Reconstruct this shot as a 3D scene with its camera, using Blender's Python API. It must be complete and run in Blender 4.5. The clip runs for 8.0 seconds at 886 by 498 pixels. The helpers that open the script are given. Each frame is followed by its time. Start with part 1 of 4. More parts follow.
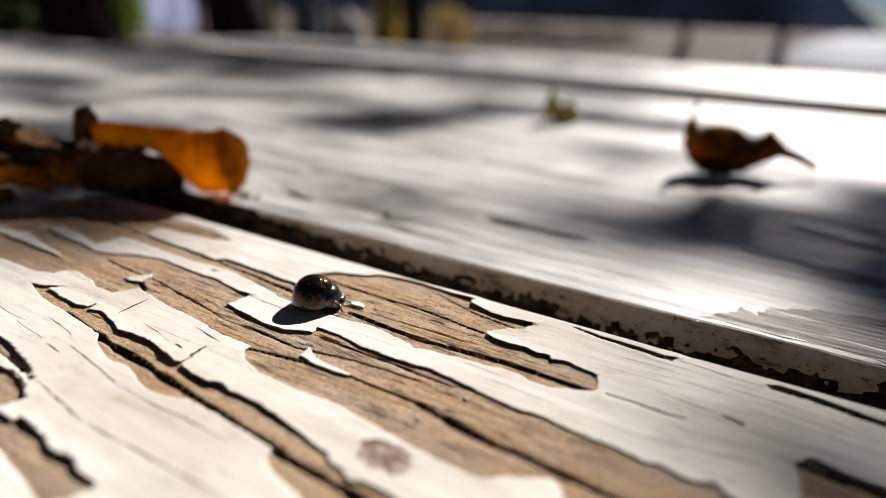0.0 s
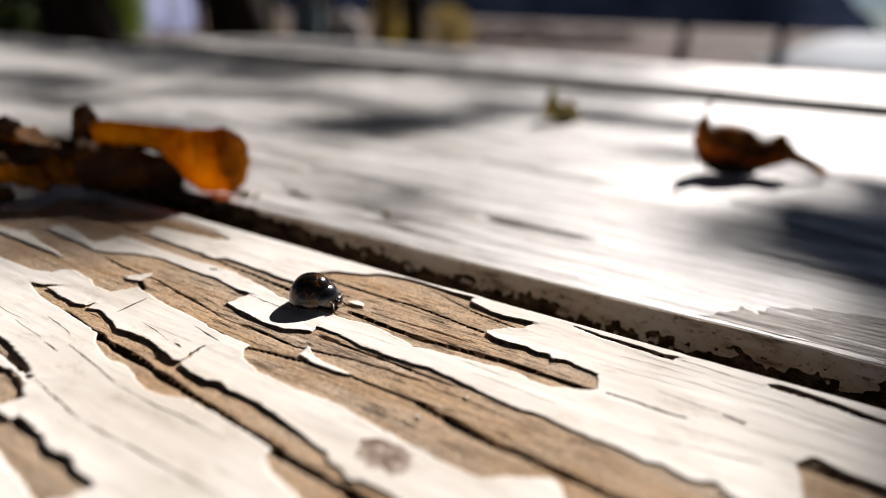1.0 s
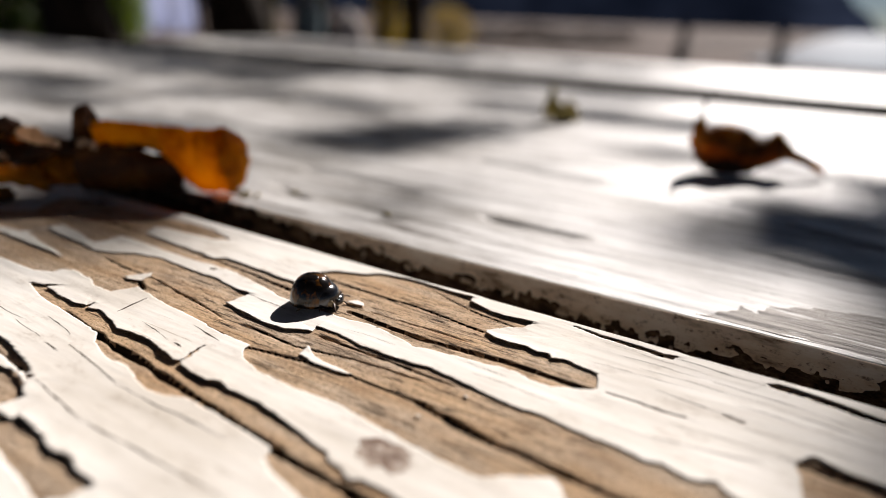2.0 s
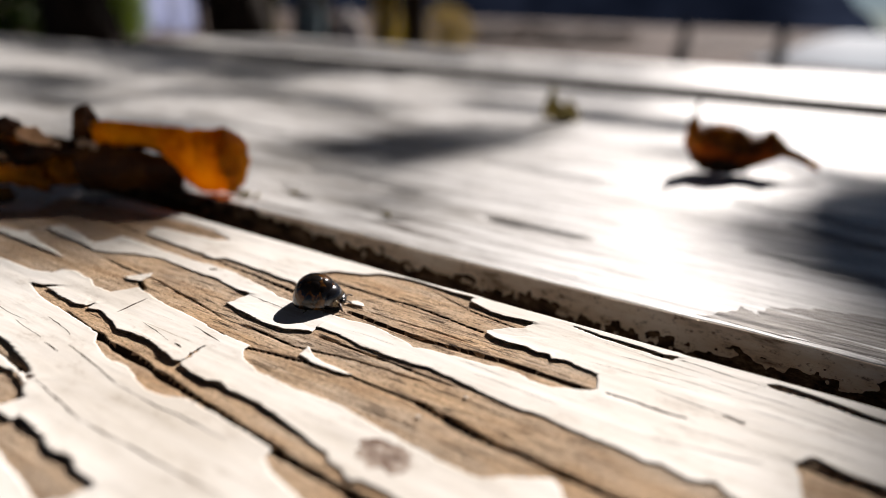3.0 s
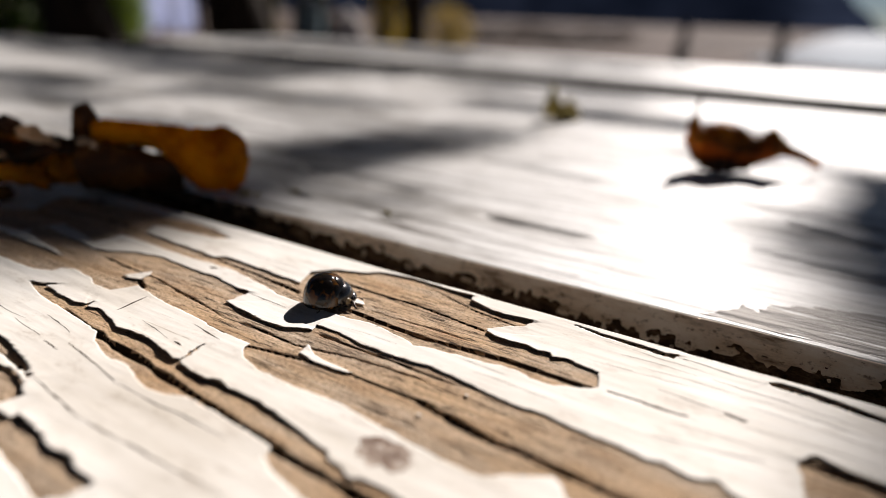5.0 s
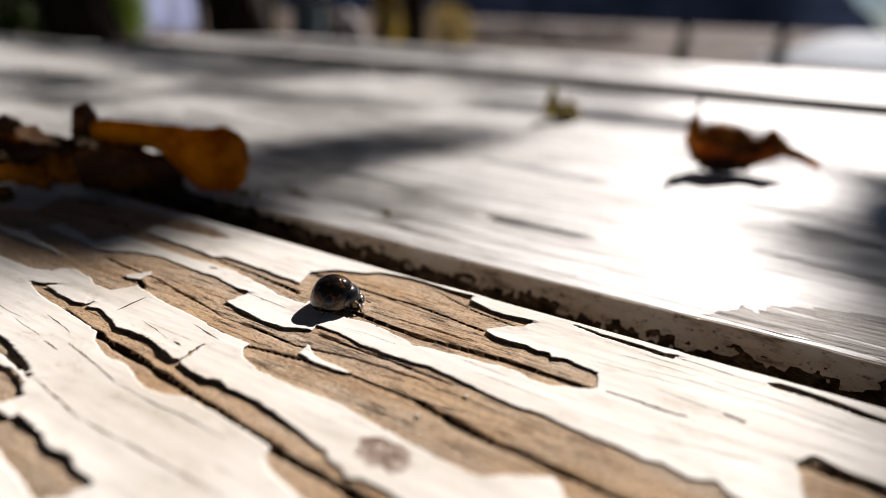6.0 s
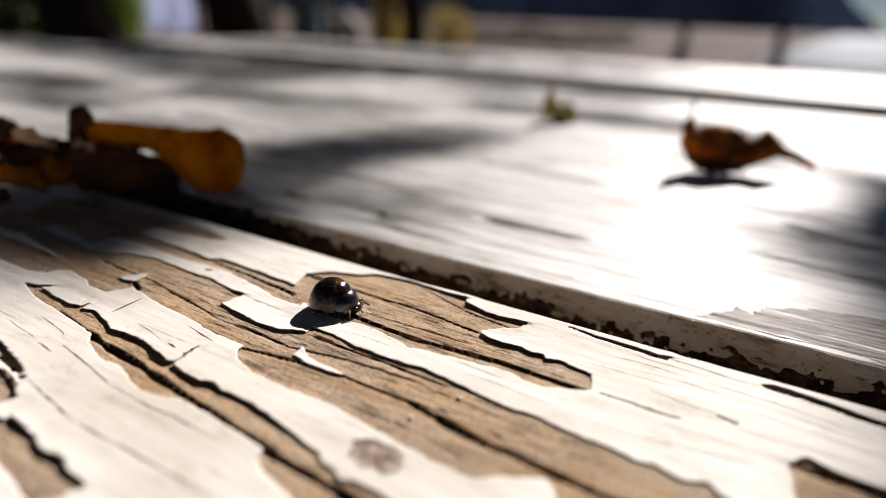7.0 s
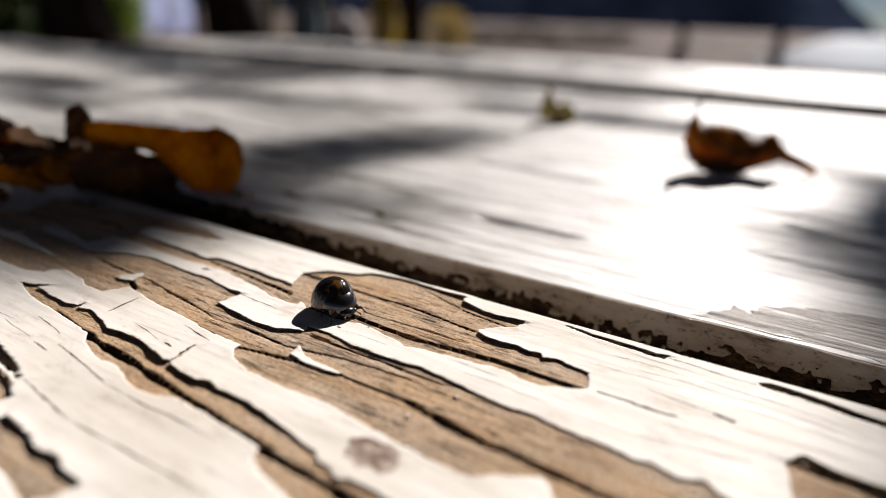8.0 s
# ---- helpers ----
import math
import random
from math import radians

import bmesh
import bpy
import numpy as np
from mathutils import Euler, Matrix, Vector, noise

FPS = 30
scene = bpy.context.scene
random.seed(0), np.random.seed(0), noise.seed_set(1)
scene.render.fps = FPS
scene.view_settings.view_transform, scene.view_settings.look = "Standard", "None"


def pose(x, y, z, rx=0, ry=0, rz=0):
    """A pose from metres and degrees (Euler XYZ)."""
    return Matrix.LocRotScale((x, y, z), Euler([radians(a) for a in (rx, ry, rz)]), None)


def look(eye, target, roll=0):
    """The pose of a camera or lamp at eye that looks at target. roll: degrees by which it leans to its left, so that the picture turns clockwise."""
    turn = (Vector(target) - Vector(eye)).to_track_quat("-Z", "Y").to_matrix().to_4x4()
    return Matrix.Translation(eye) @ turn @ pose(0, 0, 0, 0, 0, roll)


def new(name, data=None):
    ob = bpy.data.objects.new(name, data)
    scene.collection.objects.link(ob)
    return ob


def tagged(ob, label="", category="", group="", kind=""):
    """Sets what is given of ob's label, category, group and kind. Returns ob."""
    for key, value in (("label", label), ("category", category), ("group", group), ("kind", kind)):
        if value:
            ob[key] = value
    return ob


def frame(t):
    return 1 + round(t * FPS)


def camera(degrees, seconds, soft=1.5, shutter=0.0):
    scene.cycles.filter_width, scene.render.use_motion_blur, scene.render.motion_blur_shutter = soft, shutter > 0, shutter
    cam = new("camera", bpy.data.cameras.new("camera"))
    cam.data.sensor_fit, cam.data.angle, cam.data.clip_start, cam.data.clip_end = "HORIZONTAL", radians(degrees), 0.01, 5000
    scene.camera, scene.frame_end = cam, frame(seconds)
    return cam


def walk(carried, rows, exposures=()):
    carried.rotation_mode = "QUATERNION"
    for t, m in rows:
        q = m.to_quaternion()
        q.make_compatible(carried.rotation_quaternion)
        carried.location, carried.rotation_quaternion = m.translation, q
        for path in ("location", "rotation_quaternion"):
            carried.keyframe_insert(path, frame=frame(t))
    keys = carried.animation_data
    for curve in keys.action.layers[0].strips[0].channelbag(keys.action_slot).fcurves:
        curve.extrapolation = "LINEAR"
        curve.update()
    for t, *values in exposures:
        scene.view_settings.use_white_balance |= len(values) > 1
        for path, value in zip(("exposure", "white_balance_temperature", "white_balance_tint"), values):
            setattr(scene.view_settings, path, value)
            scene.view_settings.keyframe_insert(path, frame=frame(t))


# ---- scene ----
MM = 0.001
TOP = 0.75                      # height of the table top
EYE = (0.0, 0.0, TOP + 0.0287)

# ---- camera ----
cam = camera(72, 8.0, soft=0.55)
cam.data.dof.use_dof = True
cam.data.dof.focus_distance = 0.060
cam.data.dof.aperture_fstop = 11.5
cam.data.dof.aperture_blades = 0


def aim(dx=0.0, dy=0.0, dz=0.0, yaw=0.0, pitch=0.0):
    """The camera's resting pose, shifted in millimetres and turned in degrees."""
    eye = Vector(EYE) + Vector((dx, dy, dz)) * MM
    way = Vector((-0.46199, 0.81260, -0.35530))
    way.rotate(Euler((0, 0, radians(yaw))))
    side = way.cross(Vector((0, 0, 1))).normalized()
    way = Matrix.Rotation(radians(pitch), 3, side) @ way
    return look(eye, eye + way, 2.35)


walk(cam, [
    (0.0, aim(0.03, -0.12, 0.20, 0, 0.02)), (0.5, aim(0.01, -0.02, 0.08, 0.01, 0.03)), (1.0, aim(-0.03, 0.02, 0.04)), (1.5, aim()), (3.0, aim(0, 0.01, 0.09, 0.01, -0.02)), (3.5, aim()),
    (4.0, aim(0.01, 0.04, -0.07, 0.01, 0.01)), (4.5, aim(-0.08, 0.09, -0.13, 0.01, -0.02)), (6.0, aim(0, 0.09, -0.05, 0.04, -0.07)), (6.5, aim(0.19, 0.2, 0.08, 0.03, -0.04)),
    (7.0, aim(0.43, 0.28, 0.04, -0.02, 0.05)), (7.5, aim(0.49, 0.29, 0.06, -0.12, 0.05)), (8.0, aim(0.59, 0.39, -0.16, -0.12, 0.13)),
])

# ---- light ----
SUN_AZ = Vector((0.04, 1.0, 0)).normalized()      # towards the sun, along the ground
SUN_EL = radians(36)
SUN = Vector((SUN_AZ.x * math.cos(SUN_EL), SUN_AZ.y * math.cos(SUN_EL), math.sin(SUN_EL)))

world = bpy.data.worlds.new("sky")
scene.world = world
world.use_nodes = True
wt = world.node_tree
sky = wt.nodes.new("ShaderNodeTexSky")
sky.sky_type = "NISHITA"
sky.sun_disc = False
sky.air_density, sky.dust_density, sky.ozone_density = 0.55, 0.1, 1.2
sky.sun_elevation = SUN_EL
sky.sun_rotation = math.atan2(SUN_AZ.x, SUN_AZ.y)
wt.links.new(sky.outputs[0], wt.nodes["Background"].inputs[0])
wt.nodes["Background"].inputs[1].default_value = 0.020

sun_data = bpy.data.lights.new("sun", "SUN")
sun_data.energy, sun_data.angle, sun_data.color = 5.0, radians(0.5), (1.0, 0.925, 0.885)
sun = new("sun", sun_data)
sun.matrix_world = look(SUN * 30, (0, 0, 0))
scene.view_settings.exposure = 0.47


# ---- materials ----
def material(name, colour, rough=0.6, metal=0.0, spec=0.5):
    m = bpy.data.materials.new(name)
    m.use_nodes = True
    b = m.node_tree.nodes["Principled BSDF"]
    b.inputs["Base Color"].default_value = (*colour, 1)
    b.inputs["Roughness"].default_value = rough
    b.inputs["Metallic"].default_value = metal
    b.inputs["Specular IOR Level"].default_value = spec
    return m


def noise_tex(m, scale, stretch=(1, 1, 1), detail=4.0, rough=0.55):
    """A noise over the object's own metres, stretched along its axes."""
    nt = m.node_tree
    co = nt.nodes.new("ShaderNodeTexCoord")
    mp = nt.nodes.new("ShaderNodeMapping")
    mp.inputs["Scale"].default_value = stretch
    nz = nt.nodes.new("ShaderNodeTexNoise")
    nz.inputs["Scale"].default_value, nz.inputs["Detail"].default_value, nz.inputs["Roughness"].default_value = scale, detail, rough
    nt.links.new(co.outputs["Object"], mp.inputs[0])
    nt.links.new(mp.outputs[0], nz.inputs["Vector"])
    return nz.outputs["Fac"]


def ramp(m, fac, *stops):
    nt = m.node_tree
    r = nt.nodes.new("ShaderNodeValToRGB")
    while len(r.color_ramp.elements) < len(stops):
        r.color_ramp.elements.new(0.5)
    for e, (p, c) in zip(r.color_ramp.elements, stops):
        e.position, e.color = p, (*c, 1)
    nt.links.new(fac, r.inputs[0])
    return r.outputs[0]


def mixed(m, a, b, fac, mode="MIX"):
    nt = m.node_tree
    x = nt.nodes.new("ShaderNodeMix")
    x.data_type, x.blend_type = "RGBA", mode
    for sock, val in ((x.inputs[0], fac), (x.inputs[6], a), (x.inputs[7], b)):
        if isinstance(val, (int, float)):
            sock.default_value = val
        elif isinstance(val, tuple):
            sock.default_value = (*val, 1)
        else:
            nt.links.new(val, sock)
    return x.outputs[2]


def base(m, colour=None, rough=None, bump=None, strength=0.3, distance=0.0005):
    nt = m.node_tree
    b = nt.nodes["Principled BSDF"]
    if colour is not None:
        nt.links.new(colour, b.inputs["Base Color"])
    if rough is not None:
        nt.links.new(rough, b.inputs["Roughness"])
    if bump is not None:
        n = nt.nodes.new("ShaderNodeBump")
        n.inputs["Strength"].default_value, n.inputs["Distance"].default_value = strength, distance
        nt.links.new(bump, n.inputs["Height"])
        nt.links.new(n.outputs[0], b.inputs["Normal"])
    return m


GRAIN = (0.06, 1, 1)


def make_paint():
    m = material("old_white_paint", (0.78, 0.74, 0.68), 0.65, spec=0.3)
    streak = ramp(m, noise_tex(m, 900, GRAIN, 6, 0.6), (0.27, (0.34, 0.28, 0.22)), (0.32, (0.81, 0.775, 0.71)), (0.6, (0.87, 0.84, 0.785)))
    stain = ramp(m, noise_tex(m, 60, (0.5, 1, 1), 4), (0.35, (0.80, 0.77, 0.73)), (0.6, (1, 1, 1)))
    r = ramp(m, noise_tex(m, 400, GRAIN, 4), (0.3, (0.58,) * 3), (0.7, (0.78,) * 3))
    mottle = ramp(m, noise_tex(m, 420, (0.45, 1, 1), 7, 0.75), (0.36, (0.55, 0.49, 0.43)), (0.45, (0.93, 0.92, 0.90)), (0.55, (1, 1, 1)))
    stain = mixed(m, stain, mottle, 0.45, "MULTIPLY")
    line = ramp(m, noise_tex(m, 2600, (0.05, 1, 1), 5, 0.7), (0.30, (0.42, 0.36, 0.30)), (0.36, (1, 1, 1)))
    return base(m, mixed(m, mixed(m, streak, stain, 1.0, "MULTIPLY"), line, 0.4, "MULTIPLY"), r, noise_tex(m, 1500, (0.15, 1, 1), 6, 0.65), 0.35, 0.00010)


def make_far_paint():
    m = material("thin_white_paint", (0.7, 0.68, 0.64), 0.45, spec=0.5)
    streak = ramp(m, noise_tex(m, 420, (0.09, 1, 1), 7, 0.72), (0.34, (0.10, 0.08, 0.06)), (0.41, (0.42, 0.405, 0.385)), (0.54, (0.72, 0.71, 0.69)))
    grime = ramp(m, noise_tex(m, 55, (0.35, 1, 1), 6, 0.7), (0.36, (0.64, 0.62, 0.59)), (0.54, (1.0, 1.0, 1.0)))
    fleck = ramp(m, noise_tex(m, 900, (0.3, 1, 1), 3, 0.6), (0.27, (0.25, 0.2, 0.16)), (0.33, (1, 1, 1)))
    c = mixed(m, mixed(m, streak, grime, 1.0, "MULTIPLY"), fleck, 0.8, "MULTIPLY")
    r = ramp(m, noise_tex(m, 90, (0.3, 1, 1), 5), (0.3, (0.36,) * 3), (0.7, (0.56,) * 3))
    return base(m, c, r, noise_tex(m, 1100, (0.12, 1, 1), 7, 0.72), 0.55, 0.0003)


def make_grimy_paint():
    m = material("grimy_paint", (0.5, 0.42, 0.34), 0.6, spec=0.3)
    c = ramp(m, noise_tex(m, 250, (0.3, 1, 1), 6, 0.7), (0.33, (0.20, 0.13, 0.08)), (0.45, (0.74, 0.59, 0.43)), (0.6, (0.86, 0.75, 0.61)))
    spots = ramp(m, noise_tex(m, 1100, (0.7, 1, 1), 5, 0.75), (0.34, (0.16, 0.10, 0.06)), (0.43, (0.9, 0.87, 0.83)), (0.5, (1, 1, 1)))
    return base(m, mixed(m, c, spots, 0.85, "MULTIPLY"), None, noise_tex(m, 900, (0.4, 1, 1), 5), 0.5, 0.0003)


def make_wood():
    m = material("bare_weathered_wood", (0.4, 0.3, 0.2), 0.8, spec=0.2)
    fine = ramp(m, noise_tex(m, 3600, (0.04, 1, 1), 8, 0.78), (0.31, (0.22, 0.138, 0.082)), (0.40, (0.57, 0.415, 0.275)), (0.55, (0.74, 0.575, 0.415)), (0.68, (0.88, 0.73, 0.57)))
    grit = ramp(m, noise_tex(m, 4200, (0.6, 1, 1), 5, 0.8), (0.37, (0.26, 0.20, 0.16)), (0.45, (0.90, 0.88, 0.86)), (0.56, (1.08, 1.06, 1.04)), (0.66, (1.3, 1.27, 1.24)))
    pores = ramp(m, noise_tex(m, 4400, (0.10, 1, 1), 4, 0.7), (0.33, (0.07, 0.05, 0.04)), (0.375, (1, 1, 1)))
    grey = ramp(m, noise_tex(m, 110, (0.3, 1, 1), 5, 0.65), (0.40, (0.88, 0.91, 0.95)), (0.60, (1.0, 0.92, 0.80)))
    stain = ramp(m, noise_tex(m, 420, (0.25, 1, 1), 5, 0.7), (0.36, (0.70, 0.62, 0.55)), (0.52, (1, 1, 1)))
    c = mixed(m, mixed(m, mixed(m, fine, grey, 1.0, "MULTIPLY"), grit, 0.85, "MULTIPLY"), pores, 0.9, "MULTIPLY")
    return base(m, mixed(m, c, stain, 0.7, "MULTIPLY"), None, noise_tex(m, 4800, (0.4, 1, 1), 6, 0.85), 1.0, 0.00022)


def make_knot():
    m = material("knot", (0.4, 0.33, 0.27), 0.8, spec=0.2)
    c = ramp(m, noise_tex(m, 900, (0.7, 1, 1), 6, 0.75), (0.42, (0.18, 0.12, 0.09)), (0.54, (0.40, 0.32, 0.26)), (0.66, (0.70, 0.64, 0.57)))
    return base(m, c, None, noise_tex(m, 2500, (0.4, 1, 1), 5), 0.8, 0.0003)


# Near-black wood for plank sides and cracks; in grooves it paints the shade.
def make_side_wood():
    m = material("dark_shade_wood", (0.08, 0.06, 0.045), 0.85, spec=0.2)
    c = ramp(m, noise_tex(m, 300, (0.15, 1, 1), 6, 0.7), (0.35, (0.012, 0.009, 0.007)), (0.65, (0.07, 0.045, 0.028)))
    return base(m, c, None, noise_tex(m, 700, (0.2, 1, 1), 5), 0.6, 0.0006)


def make_edge_wood():
    m = material("rotten_plank_edge", (0.06, 0.04, 0.027), 0.9, spec=0.15)
    c = ramp(m, noise_tex(m, 700, (0.5, 1, 1), 6, 0.75), (0.38, (0.016, 0.010, 0.006)), (0.52, (0.085, 0.050, 0.028)), (0.66, (0.22, 0.15, 0.095)))
    return base(m, c, None, noise_tex(m, 1600, (0.4, 1, 1), 5), 0.9, 0.0005)


def make_grey_wood():
    m = material("bare_grey_wood", (0.3, 0.27, 0.24), 0.55, spec=0.5)
    c = ramp(m, noise_tex(m, 1500, (0.06, 1, 1), 7, 0.75), (0.36, (0.09, 0.075, 0.062)), (0.47, (0.27, 0.24, 0.21)), (0.62, (0.52, 0.48, 0.43)))
    return base(m, c, None, noise_tex(m, 2200, (0.1, 1, 1), 6, 0.75), 0.8, 0.0003)


def make_leaf(name, dark, mid, light, through_amount):
    m = material(name, mid, 0.55, spec=0.2)
    nt = m.node_tree
    c = ramp(m, noise_tex(m, 130, (1, 1, 1), 6, 0.65), (0.34, dark), (0.52, mid), (0.7, light))
    base(m, c, None, noise_tex(m, 500, (1, 1, 1), 4), 0.5, 0.0006)
    t = nt.nodes.new("ShaderNodeBsdfTranslucent")
    nt.links.new(c, t.inputs[0])
    mix = nt.nodes.new("ShaderNodeMixShader")
    mix.inputs[0].default_value = through_amount
    nt.links.new(nt.nodes["Principled BSDF"].outputs[0], mix.inputs[1])
    nt.links.new(t.outputs[0], mix.inputs[2])
    nt.links.new(mix.outputs[0], nt.nodes["Material Output"].inputs[0])
    return m


def speckled(name, a, b, scale, rough=0.9, stretch=(1, 1, 1), bump=0.02):
    m = material(name, a, rough, spec=0.2)
    c = ramp(m, noise_tex(m, scale, stretch, 6, 0.6), (0.35, a), (0.65, b))
    return base(m, c, None, noise_tex(m, scale * 3, stretch, 4), 0.5, bump)


KNOT = make_knot()
PAINT, FAR_PAINT, GRIMY_PAINT, WOOD, SIDE_WOOD = make_paint(), make_far_paint(), make_grimy_paint(), make_wood(), make_side_wood()
EDGE_WOOD, GREY_WOOD = make_edge_wood(), make_grey_wood()
ORANGE_LEAF = make_leaf("orange_dry_leaf", (0.42, 0.145, 0.004), (0.80, 0.385, 0.006), (0.92, 0.53, 0.02), 0.8)
AMBER_LEAF = make_leaf("amber_dry_leaf", (0.10, 0.028, 0.002), (0.46, 0.165, 0.004), (0.80, 0.38, 0.012), 0.6)
# rusty brown darkened further: paints the shaded parts of the leaves
SHADED_LEAF = make_leaf("shaded_rusty_leaf", (0.015, 0.006, 0.003), (0.07, 0.022, 0.004), (0.22, 0.085, 0.012), 0.25)
BROWN_LEAF = make_leaf("brown_dry_leaf", (0.045, 0.016, 0.005), (0.28, 0.095, 0.010), (0.72, 0.32, 0.025), 0.6)
# cream lobes of this colour paint the sun's glints on the leaf
GLINT_LEAF = make_leaf("cream_leaf_glint", (0.55, 0.38, 0.24), (0.72, 0.55, 0.40), (0.82, 0.70, 0.56), 0.5)
PALE_LEAF = make_leaf("pale_dry_leaf", (0.25, 0.20, 0.06), (0.45, 0.38, 0.16), (0.6, 0.52, 0.3), 0.4)
GREEN_LEAF = make_leaf("green_leaf", (0.04, 0.07, 0.015), (0.09, 0.14, 0.02), (0.15, 0.18, 0.03), 0.3)
LIME_LEAF = make_leaf("lime_leaf", (0.10, 0.17, 0.02), (0.20, 0.28, 0.03), (0.30, 0.34, 0.05), 0.5)
RUSSET_LEAF = make_leaf("russet_leaf", (0.03, 0.02, 0.015), (0.07, 0.045, 0.03), (0.11, 0.075, 0.045), 0.1)
GOLD_LEAF = make_leaf("gold_leaf", (0.45, 0.30, 0.03), (0.66, 0.48, 0.05), (0.78, 0.62, 0.12), 0.5)
OLIVE_LEAF = make_leaf("olive_leaf", (0.05, 0.045, 0.008), (0.11, 0.095, 0.015), (0.17, 0.13, 0.02), 0.3)
YELLOW_LEAF = make_leaf("yellow_leaf", (0.28, 0.18, 0.03), (0.5, 0.36, 0.06), (0.62, 0.5, 0.14), 0.3)
BARK = speckled("dark_bark", (0.012, 0.009, 0.007), (0.045, 0.032, 0.022), 14, 0.9, (1, 1, 0.25))
GREY_BARK = speckled("grey_bark", (0.10, 0.09, 0.085), (0.22, 0.20, 0.19), 14, 0.9, (1, 1, 0.25))
TEAL = speckled("dull_teal_paint", (0.07, 0.11, 0.13), (0.13, 0.18, 0.20), 9, 0.6, bump=0.002)
PALE_ROCK = speckled("pale_rock", (0.42, 0.38, 0.36), (0.62, 0.58, 0.55), 6, 0.9)
GRASS = speckled("dry_grass", (0.06, 0.042, 0.034), (0.15, 0.11, 0.09), 0.6, 0.95)
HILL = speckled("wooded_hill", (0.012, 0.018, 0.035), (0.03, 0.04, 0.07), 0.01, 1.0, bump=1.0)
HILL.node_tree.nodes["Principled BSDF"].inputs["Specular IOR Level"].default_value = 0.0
DARK_METAL = speckled("dark_painted_metal", (0.03, 0.03, 0.035), (0.06, 0.06, 0.065), 20, 0.5, bump=0.002)
# translucent so that sun from behind brightens the made-up banner
PALE_PANEL = make_leaf("pale_blue_backlit_sheet", (0.55, 0.60, 0.80), (0.70, 0.74, 0.90), (0.80, 0.82, 0.92), 0.75)
WATER = material("lake_water", (0.05, 0.08, 0.11), 0.2, spec=0.5)
base(WATER, None, None, noise_tex(WATER, 0.8, (1, 1, 1), 4), 0.25, 0.05)
SHELL = material("beetle_shell", (0.06, 0.025, 0.006), 0.17, spec=0.45)
base(SHELL, ramp(SHELL, noise_tex(SHELL, 950, (1, 1, 1), 4), (0.46, (0.006, 0.005, 0.004)), (0.60, (0.10, 0.040, 0.007))))
SPOT = material("beetle_spot", (0.010, 0.008, 0.007), 0.18, spec=0.5)
HORN = material("beetle_black_horn", (0.010, 0.010, 0.012), 0.20, spec=0.8)
CREAM = material("beetle_cream_mark", (0.26, 0.19, 0.10), 0.3, spec=0.5)
LEG = material("beetle_leg", (0.05, 0.028, 0.014), 0.35, spec=0.5)


# ---- mesh helpers ----
def part(name, bm, mat, parent=None, label="", smooth=True):
    """Links a bmesh as one mesh object, under a thing or a part."""
    me = bpy.data.meshes.new(name)
    bm.to_mesh(me)
    bm.free()
    return placed(name, me, mat, parent, label, smooth)


def placed(name, me, mat, parent=None, label="", smooth=True):
    for slot in mat if isinstance(mat, tuple) else (mat,):
        me.materials.append(slot)
    me.polygons.foreach_set("use_smooth", [smooth] * len(me.polygons))
    ob = new(name, me)
    if parent is not None:
        ob.parent = parent
    if label:
        ob["label"] = label
    return ob


def quads(name, verts, faces):
    """A mesh from numpy vertices (n, 3) and quads (m, 4)."""
    me = bpy.data.meshes.new(name)
    n, k = len(verts), len(faces)
    me.vertices.add(n)
    me.vertices.foreach_set("co", np.asarray(verts, dtype=np.float32).ravel())
    me.loops.add(k * 4)
    me.loops.foreach_set("vertex_index", np.asarray(faces, dtype=np.int32).ravel())
    me.polygons.add(k)
    me.polygons.foreach_set("loop_start", np.arange(0, 4 * k, 4, dtype=np.int32))
    me.update(calc_edges=True)
    return me


LATTICE = {}


def value_noise(u, v, seed):
    """Smooth noise from -1 to 1 over arrays u, v, one lattice cell a unit."""
    if seed not in LATTICE:
        LATTICE[seed] = np.random.RandomState(seed).rand(128, 128) * 2 - 1
    table = LATTICE[seed]
    iu, iv = np.floor(u).astype(int), np.floor(v).astype(int)
    fu, fv = u - iu, v - iv
    fu, fv = fu * fu * (3 - 2 * fu), fv * fv * (3 - 2 * fv)
    a, b = table[iu % 128, iv % 128], table[(iu + 1) % 128, iv % 128]
    c, d = table[iu % 128, (iv + 1) % 128], table[(iu + 1) % 128, (iv + 1) % 128]
    return (a * (1 - fu) + b * fu) * (1 - fv) + (c * (1 - fu) + d * fu) * fv


def lines(*stretches):
    """Grid lines from stretches (start, end, step)."""
    return np.unique(np.round(np.concatenate([np.arange(a, b + s * 0.5, s) for a, b, s in stretches]), 3))


def tube(bm, points, radii, sides=8):
    """A tapered tube along points."""
    pts = [Vector(p) for p in points]
    rings = []
    for i, p in enumerate(pts):
        d = (pts[min(i + 1, len(pts) - 1)] - pts[max(i - 1, 0)]).normalized()
        a = d.orthogonal().normalized()
        b = d.cross(a)
        rings.append([bm.verts.new(p + (a * math.cos(q) + b * math.sin(q)) * radii[i]) for q in (2 * math.pi * k / sides for k in range(sides))])
    for r, s in zip(rings, rings[1:]):
        for k in range(sides):
            bm.faces.new((r[k], r[(k + 1) % sides], s[(k + 1) % sides], s[k]))
    bm.faces.new(rings[0][::-1])
    bm.faces.new(rings[-1])


# ---- the planks of the table ----
def rim(v, edge, radius, side):
    """How far a rounded edge drops at v; side +1 for an edge at higher v."""
    d = np.clip(radius - (edge - v) * side, 0, radius * 0.999)
    return radius - np.sqrt(radius * radius - d * d)


